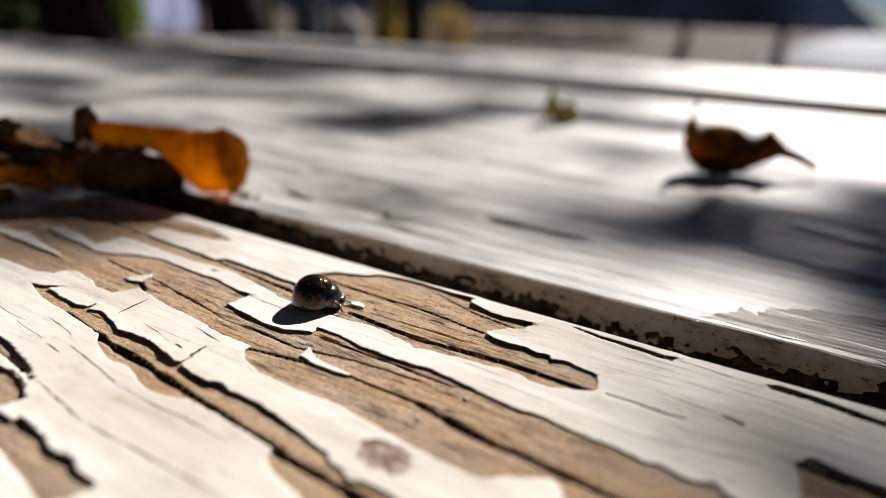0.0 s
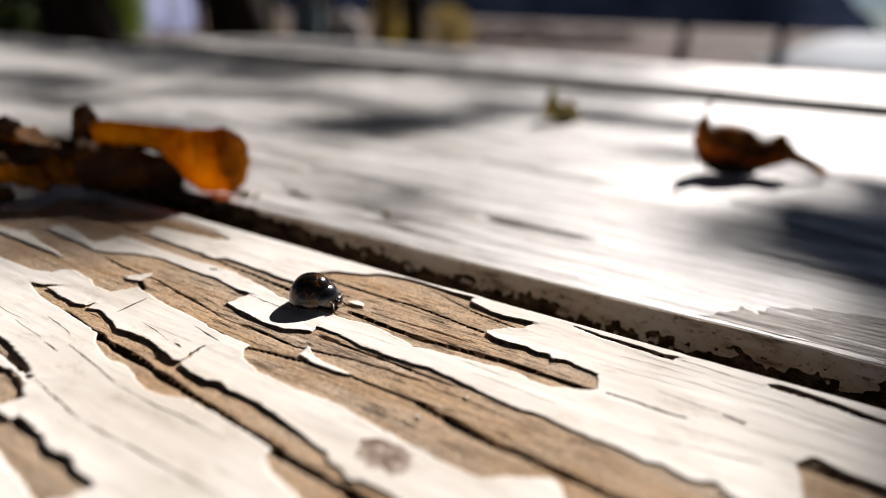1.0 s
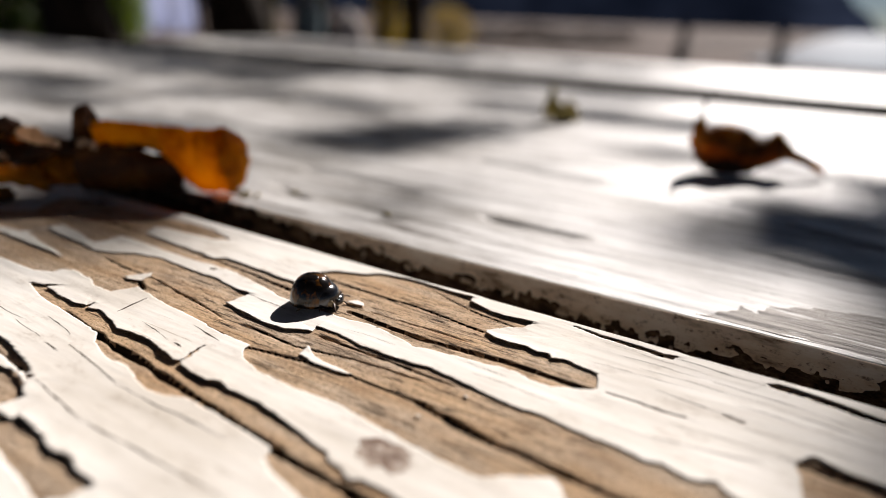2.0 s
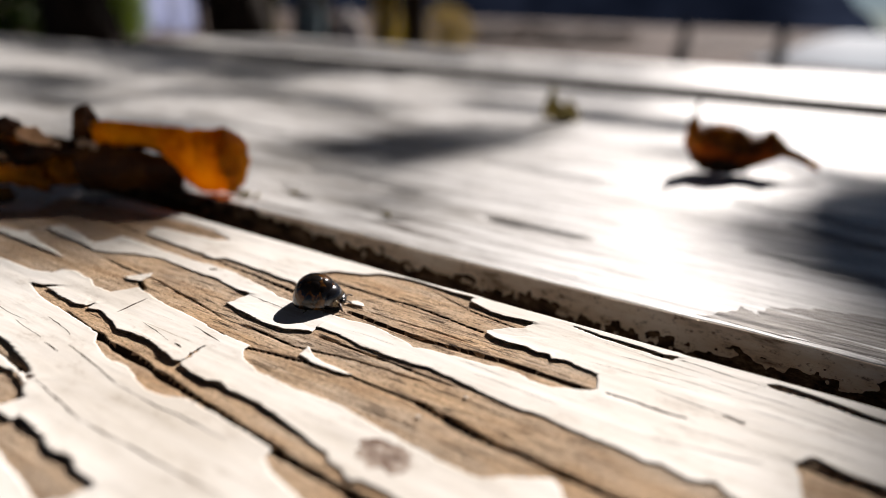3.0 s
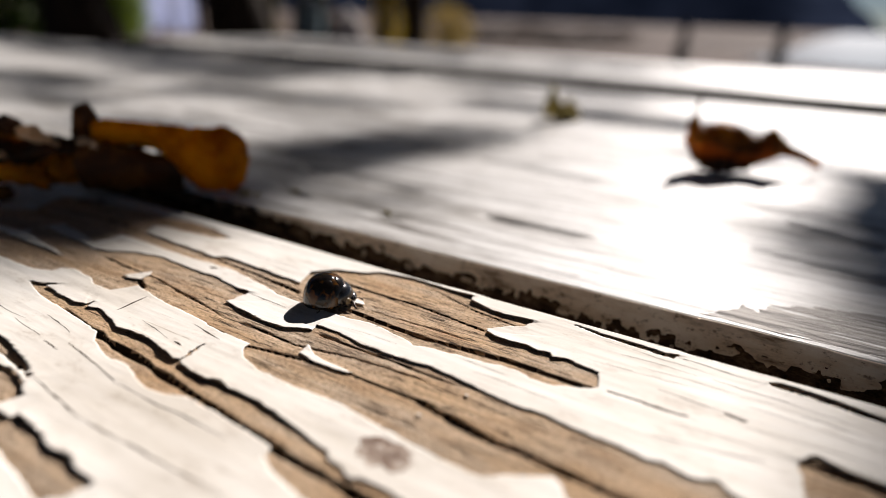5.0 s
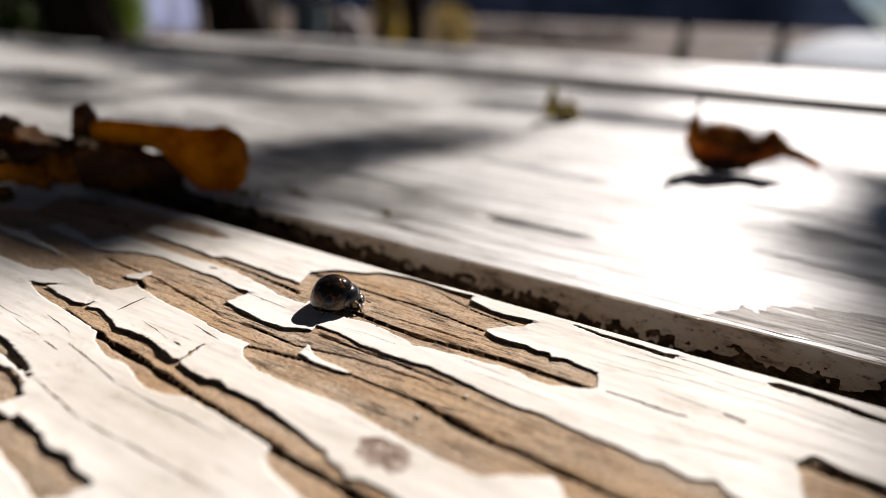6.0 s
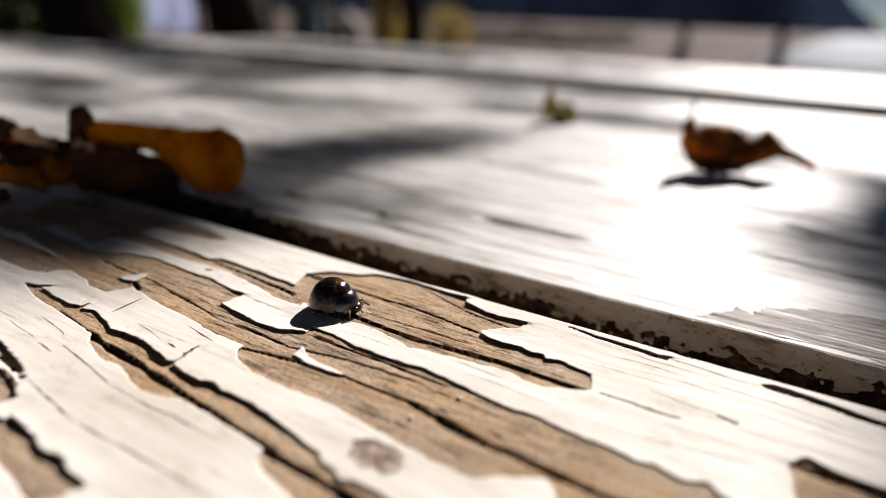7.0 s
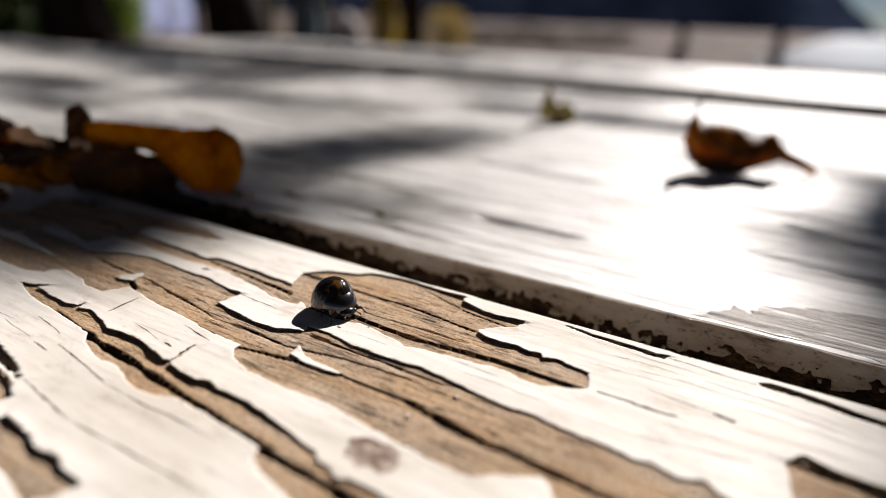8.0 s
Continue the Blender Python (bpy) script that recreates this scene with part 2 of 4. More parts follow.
def board_mesh(name, us, vs, height, thick, shade_below=-1e9):
    """A closed board over the grid lines (millimetres), with its top at height(u, v); top faces below a given height
    take the second, near-black material, which paints shade into the cracks.
    """
    U, V = np.meshgrid(us, vs, indexing="ij")
    Z = height(U, V)
    nu, nv = U.shape
    top = np.stack([U, V, Z], -1).reshape(-1, 3)
    ids = np.arange(nu * nv).reshape(nu, nv)
    f = [np.stack([ids[:-1, :-1], ids[1:, :-1], ids[1:, 1:], ids[:-1, 1:]], -1).reshape(-1, 4)]
    ring = np.concatenate([ids[:, 0], ids[-1, 1:], ids[-2::-1, -1], ids[0, -2:0:-1]])
    verts, above = [top], ring
    for k in range(1, 9):
        low = top[ring].copy()
        low[:, 2] = low[:, 2] * (1 - k / 8) - thick * k / 8
        wob = 0.12 * value_noise(low[:, 0] / 6, low[:, 2] / 2 + 40, 5)
        low[:, 1] += wob
        here = len(top) + (k - 1) * len(ring) + np.arange(len(ring))
        verts.append(low)
        f.append(np.stack([above, here, np.roll(here, -1), np.roll(above, -1)], -1))
        above = here
    me = quads(name, np.concatenate(verts) * MM, np.concatenate(f))
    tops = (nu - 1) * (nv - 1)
    # low top faces turn near-black: groove shade put into the colour
    deep = top[f[0], 2].mean(axis=1) < shade_below
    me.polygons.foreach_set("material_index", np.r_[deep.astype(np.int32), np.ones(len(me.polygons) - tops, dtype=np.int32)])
    return me


def sheet_pieces(us, vs, inside, height, thick):
    """Cuts the sheet where inside(u, v) > 0 out of the grid, with edges on the outline, and yields its loose pieces as meshes."""
    U, V = np.meshgrid(us, vs, indexing="ij")
    S = inside(U, V)
    gu, gv = np.gradient(S, us, vs)
    g2 = gu * gu + gv * gv + 1e-9
    step_u = np.gradient(us)[:, None] * 0.55
    step_v = np.gradient(vs)[None, :] * 0.55
    mu, mv = -S * gu / g2, -S * gv / g2
    near = (np.abs(mu) < step_u) & (np.abs(mv) < step_v)
    U2, V2 = np.where(near, U + mu, U), np.where(near, V + mv, V)
    ok = near | (S > 0)
    cell = ok[:-1, :-1] & ok[1:, :-1] & ok[1:, 1:] & ok[:-1, 1:]
    core = (S > 0)
    cell &= core[:-1, :-1] | core[1:, :-1] | core[1:, 1:] | core[:-1, 1:]
    Z = height(U2, V2)
    nu, nv = U.shape
    label = np.zeros(cell.shape, dtype=np.int32)
    count = 0
    flat = cell.ravel()
    lab = label.ravel()
    w = nv - 1
    for s in np.flatnonzero(flat):
        if lab[s]:
            continue
        count += 1
        lab[s] = count
        stack = [int(s)]
        while stack:
            c = stack.pop()
            j = c % w
            for n in (c - w, c + w, c - 1 if j else -1, c + 1 if j < w - 1 else -1):
                if 0 <= n < flat.size and flat[n] and not lab[n]:
                    lab[n] = count
                    stack.append(n)
    P = np.stack([U2, V2, Z], -1).reshape(-1, 3)
    ci, cj = np.divmod(np.arange(flat.size), w)
    corner = np.stack([ci * nv + cj, (ci + 1) * nv + cj, (ci + 1) * nv + cj + 1, ci * nv + cj + 1], -1)
    for k in range(1, count + 1):
        faces = corner[lab == k]
        if len(faces) < 5:
            continue
        used, inv = np.unique(faces, return_inverse=True)
        q = inv.reshape(-1, 4)
        top = P[used]
        e = np.concatenate([q[:, [0, 1]], q[:, [1, 2]], q[:, [2, 3]], q[:, [3, 0]]])
        key = np.sort(e, 1)
        _, first, times = np.unique(key[:, 0] * len(used) + key[:, 1], return_index=True, return_counts=True)
        edge = e[first[times == 1]]
        bv, binv = np.unique(edge, return_inverse=True)
        be = binv.reshape(-1, 2) + len(used)
        low = top[bv] - np.array([0, 0, thick])
        wall = np.stack([edge[:, 1], edge[:, 0], be[:, 0], be[:, 1]], -1)
        yield len(faces), np.concatenate([top, low]) * MM, np.concatenate([q, wall])


def flake(name, verts, faces, tops, mat, parent, label):
    """A paint flake: a smooth top and sharp broken edges."""
    ob = placed(name, quads(name, verts, faces), mat, parent, label)
    ob.data.polygons.foreach_set("use_smooth", np.arange(len(faces)) < tops)
    return ob


# Wear of the paint on the near plank: patches drawn in its plan, (along, across) the grain in millimetres.
PATCHES = []


def bare(*outline, curl=0.0):
    """A patch from which the paint has gone; curl lifts the paint beyond its sunward edge: a height, or (u, height) pairs."""
    PATCHES.append((False, curl, np.array(outline)))


def kept(*outline, curl=0.0):
    """A flake left inside a bare patch; curl lifts its edge towards the shade."""
    PATCHES.append((True, curl, np.array(outline)))


def crack(u0, v0, u1, v1, width, curl=0.0):
    """A spindle-shaped crack through the paint."""
    du, dv = u1 - u0, v1 - v0
    n = Vector((-dv, du)).normalized() * width / 2
    near = [(u0 + du * k + n.x * w, v0 + dv * k + n.y * w) for k, w in ((0, 0.2), (0.3, 0.8), (0.6, 1.0), (1, 0.3))]
    far = [(u0 + du * k - n.x * w, v0 + dv * k - n.y * w) for k, w in ((1, 0.3), (0.7, 0.9), (0.35, 1.0), (0, 0.2))]
    bare(*near, *far, curl=curl)


# along the edge by the gap, and the channel that runs from it behind the beetle
bare((-120, 36), (-97.7, 41.1), (-94.1, 43.9), (-97.2, 49.7), (-93.7, 51.2), (-87.8, 52.0), (-80.4, 52.6), (-71.3, 53.3), (-67.2, 53.3), (-62.0, 52.0), (-63.7, 50.7), (-71.9, 50.0), (-74.4, 49.4), (-72.8, 47.0),
     (-67.6, 46.8), (-60.8, 46.5), (-58.4, 46.1), (-57.5, 47.0), (-54.5, 47.1), (-49.4, 46.7), (-44.8, 46.5), (-41.6, 45.6), (-40.7, 42.9), (-43.8, 42.8), (-50.5, 44.3), (-54.8, 44.8), (-64.4, 44.4), (-69.0, 44.7),
     (-74.5, 44.7), (-74.4, 42.6), (-75.2, 41.2), (-79.8, 42.1), (-84.7, 42.8), (-85.4, 41.1), (-85.0, 39.1), (-86.9, 38.0), (-90.5, 37.6), curl=((-66, 0.0), (-57, 0.12), (-44, 0.1)))
# before the beetle
bare((-45.9, 49.7), (-43.9, 51.7), (-40.3, 53.1), (-39.3, 54.2), (-35.9, 54.9), (-33.6, 55.0), (-30.7, 54.6), (-27.1, 54.6), (-26.7, 53.4), (-24.5, 52.8), (-22.4, 52.4), (-19.2, 52.8), (-19.7, 51.3), (-21.3, 50.2),
     (-22.5, 48.9), (-22.2, 48.2), (-21.1, 47.8), (-19.5, 47.7), (-17.9, 48.0), (-16.6, 47.6), (-15.6, 47.9), (-15.1, 47.3), (-13.9, 47.8), (-12.2, 47.5), (-10.8, 47.3), (-10.1, 45.0), (-10.7, 44.3), (-13.3, 43.2),
     (-15.3, 43.0), (-16.6, 43.6), (-18.6, 43.4), (-21.2, 42.9), (-24.6, 42.6), (-26.8, 42.1), (-27.8, 42.6), (-29.9, 42.9), (-32.9, 43.3), (-36.0, 42.7), (-39.3, 43.0), (-43.1, 44.6), (-44.8, 46.5),
     curl=((-46, 0.15), (-40, 0.05), (-31, 0.12), (-27.5, 0.42), (-25.5, 0.3), (-22.4, 0.5), (-15.3, 0.4), (-14, 0.2), (-10, 0.08)))
# the long patch down the middle
bare((-110, 33), (-88.1, 36.5), (-72.5, 36.3), (-84.9, 38.3), (-84.9, 40.9), (-82.3, 40.5), (-76.5, 40.2), (-72.7, 39.7), (-70.0, 40.5), (-67.5, 41.9), (-63.3, 42.8), (-57.6, 42.3), (-53.8, 42.4), (-49.5, 41.7),
     (-47.4, 41.5), (-47.8, 38.5), (-44.9, 38.0), (-41.7, 37.6), (-38.8, 37.7), (-36.3, 38.9), (-36.6, 40.0), (-33.9, 40.1), (-30.7, 39.5), (-25.7, 39.5), (-23.5, 39.8), (-22.0, 39.7), (-20.7, 39.4),
     (-14.4, 38.7), (-12.6, 38.8), (-7.9, 38.3), (-5.4, 38.2), (-4.7, 37.9), (-3.4, 38.3), (-2.6, 38.0), (-1.4, 37.7), (-0.7, 38.0), (0.1, 38.4), (1.1, 37.6), (2.8, 37.0), (0.4, 32.5), (-5.5, 30.3), (-8.0, 31.3),
     (-8.8, 32.3), (-9.5, 32.6), (-11.9, 31.2), (-13.3, 30.1), (-15.6, 29.9), (-20.7, 30.5), (-26.5, 31.2), (-32.3, 31.0), (-35.9, 31.3), (-37.8, 31.9), (-39.1, 33.0), (-39.3, 33.9), (-42.3, 33.9), (-47.6, 34.6),
     (-51.9, 35.0), (-54.9, 35.4), (-58.5, 36.0), (-59.8, 33.7), (-62.6, 33.5), (-64.5, 34.4), (-68.3, 34.7), (-69.8, 34.2), (-69.7, 33.2), (-71.8, 32.2), (-78.8, 32.0), (-100, 31),
     curl=((-66, 0.0), (-50, 0.06), (-47.8, 0.42), (-40, 0.4), (-36.6, 0.3), (-35, 0.1), (-21, 0.1), (-19, 0.14), (0, 0.14)))
# the trench along the nearer flakes
bare((-68.8, 30.1), (-66.9, 30.6), (-65.4, 31.7), (-66.2, 30.4), (-59.9, 29.8), (-58.7, 30.2), (-58.4, 31.0), (-58.2, 30.0), (-56.7, 30.4), (-53.1, 29.7), (-51.7, 29.0), (-49.6, 29.3), (-47.0, 29.2), (-44.9, 28.8),
     (-42.6, 28.3), (-41.9, 28.6), (-41.4, 28.2), (-39.9, 27.9), (-37.6, 27.7), (-36.5, 28.1), (-35.3, 27.8), (-34.3, 28.0), (-31.7, 27.9), (-28.7, 27.3), (-25.4, 26.7), (-23.8, 26.4), (-23.1, 25.7), (-21.9, 25.6),
     (-20.8, 25.0), (-19.8, 25.6), (-17.7, 25.5), (-14.5, 25.3), (-17.4, 22.2), (-22.3, 22.1), (-23.6, 22.6), (-25.0, 22.9), (-26.9, 23.6), (-27.3, 24.7), (-29.8, 25.0), (-35.0, 25.3), (-37.0, 25.3), (-38.7, 24.6),
     (-40.6, 24.4), (-42.7, 24.9), (-44.9, 25.6), (-46.7, 25.5), (-48.6, 25.7), (-51.0, 26.5), (-52.4, 27.6), (-54.7, 27.9), (-58.3, 28.3), (-64.1, 29.0),
     curl=((-69, 0.1), (-66, 0.3), (-60, 0.3), (-58.2, 0.2), (-52, 0.3), (-44, 0.42), (-41.8, 0.35), (-36, 0.5), (-30, 0.34), (-26, 0.12), (-18, 0.1)))
# the patches nearest to the eye
bare((-75, 22.5), (-61.7, 22.5), (-58.6, 22.3), (-56.4, 22.0), (-53.0, 21.5), (-51.1, 21.0), (-50.3, 20.5), (-48.9, 20.2), (-51.4, 20.4), (-55.6, 20.9), (-58.9, 21.1), (-66, 21.4), curl=0.3)
bare((-66, 20.4), (-57.7, 20.2), (-53.5, 19.9), (-51.4, 20.0), (-49.6, 19.7), (-48.6, 19.1), (-47.4, 18.6), (-47.6, 17.2), (-48.1, 15.8), (-60, 15), curl=0.25)
bare((-60, 16.6), (-51.9, 16.7), (-46.5, 16.5), (-45.3, 16.5), (-45.2, 17.0), (-43.3, 16.9), (-41.3, 16.7), (-39.3, 16.2), (-37.5, 16.5), (-36.4, 16.1), (-34.5, 16.1), (-34.0, 15.9), (-34.3, 15.2), (-34.3, 14.4),
     (-35.2, 13.3), (-38.6, 13.9), (-42.1, 14.4), (-47.3, 14.7), (-56, 14.4), curl=0.42)
# beyond the beetle, by the gap
bare((4.8, 43.6), (5.9, 45.0), (8.0, 44.5), (10.2, 44.4), (12.5, 44.3), (18, 43.9), (18, 40.6), (12.2, 40.6), (5.7, 37.4), (5.3, 40.6), curl=0.3)
bare((-16.2, 54.7), (-12.7, 54.3), (-9.4, 54.2), (-6.2, 54.0), (-5.2, 54.2), (-5.6, 53.4), (-9.8, 53.6), (-13.3, 54.0), curl=((-16, 0.1), (-11, 0.25), (-5, 0.35)))
bare((2.3, 53.9), (3.2, 54.5), (5.8, 54.3), (9.0, 53.7), (11.7, 53.5), (18, 53.0), (18, 52.5), (11.6, 52.7), (8.6, 52.9), (5.4, 53.4), (2.8, 53.5), curl=0.22)
bare((-6.0, 55.6), (-4.6, 56.4), (-1.1, 56.4), (-1.0, 55.9), (-2.9, 55.3), (-4.9, 55.1))
# flakes left on bare wood
kept((-34.4, 35.1), (-34.9, 36.9), (-33.4, 35.8), (-31.6, 35.5), (-30.0, 35.5), (-28.1, 35.2), (-29.7, 34.9), (-32.1, 34.8), curl=0.08)
kept((-62.3, 36.9), (-60.6, 39.3), (-60.1, 38.5), (-59.8, 37.2), (-61.2, 36.5), curl=0.25)
kept((-37.9, 45.6), (-37.0, 46.9), (-36.0, 46.8), (-35.4, 46.2), (-36.4, 45.9), curl=0.2)
# tiny white specks that paint glints sparkling on the bare wood
for u0, v0 in ((-20.8, 33.3), (-15.2, 35.7), (-23.0, 34.0), (-19.0, 37.6)):
    kept((u0, v0), (u0 + 0.1, v0 + 0.3), (u0 + 0.4, v0 + 0.25), (u0 + 0.45, v0 - 0.05), curl=0.2)
crack(-41.9, 28.4, -42.5, 31.6, 0.3, 0.12)
crack(-10.2, 44.8, -2.0, 44.7, 0.22, 0.05)
crack(-56.4, 43.8, -55.5, 44.2, 0.5)
crack(-0.5, 46.9, 1.6, 46.7, 0.3)

# Hair cracks in the paint: u0, v0, u1, v1, width.
HAIRS = [(-54.8, 31.2, -55.3, 34.9, 0.2), (-45.0, 30.4, -43.8, 30.2, 0.2), (-47.5, 41.6, -41.7, 41.0, 0.12), (-46.3, 33.4, -42.0, 32.7, 0.15),
         (-5.8, 47.5, 1.2, 46.8, 0.10), (-4.8, 41.0, 2.8, 42.3, 0.15), (-52.3, 25.0, -43.4, 23.4, 0.16), (-43.4, 23.4, -30.4, 23.5, 0.12), (-48.9, 20.2, -40.7, 19.4, 0.17), (-40.7, 19.4, -26.1, 19.7, 0.14), (-5.3, 53.8, 2.2, 53.6, 0.12),
         (-61.0, 25.0, -55.6, 24.2, 0.09), (-54.5, 24.1, -51.9, 23.8, 0.11), (-59.2, 26.9, -54.0, 26.1, 0.08), (-51.0, 31.2, -45.8, 30.4, 0.06), (-16.5, 55.2, 4, 54.9, 0.05), (-20, 41.2, -12, 41.0, 0.05),
         (-8, 50.2, 3, 50.6, 0.06), (-12, 48.8, -2, 49.6, 0.05), (-70, 53.9, -52, 53.8, 0.05), (-58, 49.5, -47, 49.2, 0.06), (-50.6, 48.0, -45.8, 47.6, 0.05), (-34, 41.2, -28, 41.4, 0.04), (-2, 51.8, 9, 51.0, 0.09), (0, 49.0, 11, 48.6, 0.08),
         (-4, 43.4, 6, 44.0, 0.07), (-10, 51.4, -3, 51.8, 0.05), (1, 45.9, 10, 46.3, 0.08), (-70, 25.6, -60, 25.4, 0.07), (-12, 53.2, -2, 52.6, 0.05), (3, 50.2, 10, 49.6, 0.08), (-22, 42.3, -17, 42.2, 0.04)]

# Cracks in the wood itself: points along the crack, width, depth.
GROOVES = [
    (((-36.6, 44.5), (-26.6, 43.9), (-18.1, 44.6), (-10.2, 44.5)), 0.2, 2.8), (((-45.8, 49.9), (-40.0, 49.6), (-32.3, 49.5), (-22.1, 48.6)), 0.09, 1.2), (((-58.4, 46.3), (-49.9, 45.5), (-43.0, 44.7)), 0.15, 1.4),
    (((-60, 28.6), (-54.7, 27.9), (-44.6, 26.8), (-36.4, 26.0), (-26.0, 24.6), (-17, 24.0)), 0.26, 1.1), (((-52, 34.9), (-39.5, 33.7), (-32.3, 35.0), (-27.4, 35.2), (-20, 35.1)), 0.10, 0.9),
    (((-22.8, 35.2), (-15.5, 34.0), (-10.5, 33.7), (-4.9, 33.3), (0, 33.0)), 0.35, 0.45), (((-33.2, 54.2), (-26.2, 52.2), (-19.2, 50.9)), 0.06, 0.5), (((-35.5, 45.7), (-27.3, 46.0), (-21.6, 45.9)), 0.05, 0.4),
    (((-70, 39.0), (-58, 38.4), (-45, 36.2)), 0.08, 0.5), (((-44, 36.6), (-36, 36.3), (-30, 37.4), (-22, 37.8)), 0.07, 0.5), (((-61, 37.6), (-57.5, 36.0)), 0.25, 0.9), (((-36, 38.9), (-28, 39.0), (-20, 38.8)), 0.10, 0.6),
    (((4, 44.2), (10, 43.6), (18, 43.0)), 0.3, 0.6), (((-16.3, 54.4), (-5.2, 53.8)), 0.2, 1.6), (((2.2, 54.1), (9.4, 53.3), (18, 52.7)), 0.26, 1.6), (((-59, 21.0), (-51, 20.7)), 0.2, 0.6),
    (((-90, 49.5), (-76, 50.9), (-64, 52.0)), 0.12, 0.5), (((-95, 45.5), (-82, 47.6), (-74, 47.0)), 0.10, 0.5),
]


def outline_distance(u, v, pts):
    """Distance to a closed outline, below nought inside, and how far the outline's nearest edge faces across the grain, -1 to 1."""
    best, facing = np.full(u.shape, 1e9), np.zeros(u.shape)
    nxt = np.roll(pts, -1, axis=0)
    turn = np.sign((pts[:, 0] * nxt[:, 1] - nxt[:, 0] * pts[:, 1]).sum())
    inside = np.zeros(u.shape, dtype=bool)
    for (ax, ay), (bx, by) in zip(pts, nxt):
        ex, ey = bx - ax, by - ay
        k = np.clip(((u - ax) * ex + (v - ay) * ey) / (ex * ex + ey * ey + 1e-12), 0, 1)
        qu, qv = u - (ax + k * ex), v - (ay + k * ey)
        d = np.hypot(qu, qv)
        closer = d < best
        sharp = np.clip(d / 0.15, 0, 1)
        out = sharp * np.abs(qv) / np.maximum(d, 1e-6) * np.sign(-ex * turn) + (1 - sharp) * -ex * turn / (math.hypot(ex, ey) + 1e-9)
        best, facing = np.where(closer, d, best), np.where(closer, out, facing)
        if ay != by:
            inside ^= ((ay > v) != (by > v)) & (u < ax + (v - ay) * ex / (by - ay))
    return np.where(inside, -best, best), facing


def worn(U, V):
    """The paint's outline on the near plank (positive where paint is left) and how far it is lifted."""
    jag = value_noise(U / 1.4, V / 1.6, 16)
    v = V + 0.055 * np.clip(jag * 9, -1, 1) + 0.03 * value_noise(U / 1.3, V / 0.35, 11) + 0.035 * value_noise(U / 0.4, V / 0.3, 12)
    u = U + 0.10 * value_noise(U / 3.0, V / 0.5, 13) + 0.07 * value_noise(U / 0.8, V / 0.3, 14)
    S, L = np.full(U.shape, 5.0), np.zeros(U.shape)
    for keep, curl, pts in PATCHES:
        lo, hi = pts.min(axis=0) - 4.5, pts.max(axis=0) + 4.5
        at = (u > lo[0]) & (u < hi[0]) & (v > lo[1]) & (v < hi[1])
        if not at.any():
            continue
        pu, pv = u[at], v[at]
        d, facing = outline_distance(pu, pv, pts)
        S[at] = np.maximum(S[at], -d) if keep else np.minimum(S[at], d)
        if np.any(curl):
            height = np.full(pu.shape, curl) if isinstance(curl, float) else np.interp(pu, [c[0] for c in curl], [c[1] for c in curl])
            into = -d if keep else d
            faces_shade = np.clip((-facing if keep else facing) * 1.6 - 0.2, 0, 1)
            wave = 0.42 + 0.22 * value_noise(pu / 2.2, pv * 0 + 3, 15)
            L[at] = np.maximum(L[at], height * wave * faces_shade * np.exp(-np.clip(into, 0, None) / 1.3) * (into > -0.3))
    return S, L


NEAR_EDGE, NEAR_U = 56.3, (-620, 560)


def near_wood(U, V):
    wander = V + 0.5 * value_noise(U / 30, V / 9, 21)
    z = -0.17 + 0.02 * value_noise(U / 9, wander / 0.22, 22) + 0.03 * value_noise(U / 14, wander / 0.6, 23)
    z = z + 0.04 * value_noise(U / 25, wander / 3, 24)
    groove = value_noise(U / 22, wander / 1.1, 25)
    z = z - 0.10 * np.clip(groove - 0.75, 0, 1) / 0.25 - 0.05 * np.clip(value_noise(U / 5, wander / 0.16, 28) - 0.45, 0, 1)
    for pts, w, deep in GROOVES:
        pu, pv = [p[0] for p in pts], [p[1] for p in pts]
        line = np.interp(U, pu, pv) + 0.14 * value_noise(U / 5, U * 0 + pv[0], 26) + 0.05 * value_noise(U / 0.9, U * 0 + pv[0], 27)
        ends = np.clip((U - pu[0]) / 2, 0, 1) * np.clip((pu[-1] - U) / 2, 0, 1)
        wide = w * (1 + 0.45 * value_noise(U / 1.8, U * 0 + pv[-1], 29))
        z = z - deep * ends * np.exp(-((V - line) / (wide * 1.15)) ** 4)
    return z - rim(V, NEAR_EDGE, 1.4, 1)


def near_paint(U, V):
    S, L = worn(U, V)
    z = 0.0 + 0.03 * value_noise(U / 12, V / 1.0, 31) + 0.05 * value_noise(U / 20, V / 4, 32) + 0.012 * value_noise(U / 3, V / 0.4, 33)
    return z + L - rim(V, NEAR_EDGE, 1.4, 1)


FAR0, FAR1 = 64.6, 281.0


FAR_GROOVES = [
    (-41, 82.5, -22, 82.2, 0.7, 1.2), (0, 109.5, 16, 104.0, 0.9, 1.4), (-84, 89.5, -54, 88.0, 0.8, 0.9), (-55, 72.4, -48, 73.8, 0.7, 0.9), (-77, 75.6, -66, 72.4, 0.6, 0.7),
    (-120, 150, -60, 144, 1.0, 1.0), (-10, 118, 30, 112, 1.0, 1.0), (-60, 118, -30, 116, 0.8, 0.7), (-160, 118, -110, 112, 1.0, 1.0), (-5, 92, 25, 88, 0.8, 0.9), (-240, 170, -150, 160, 1.2, 1.2),
]


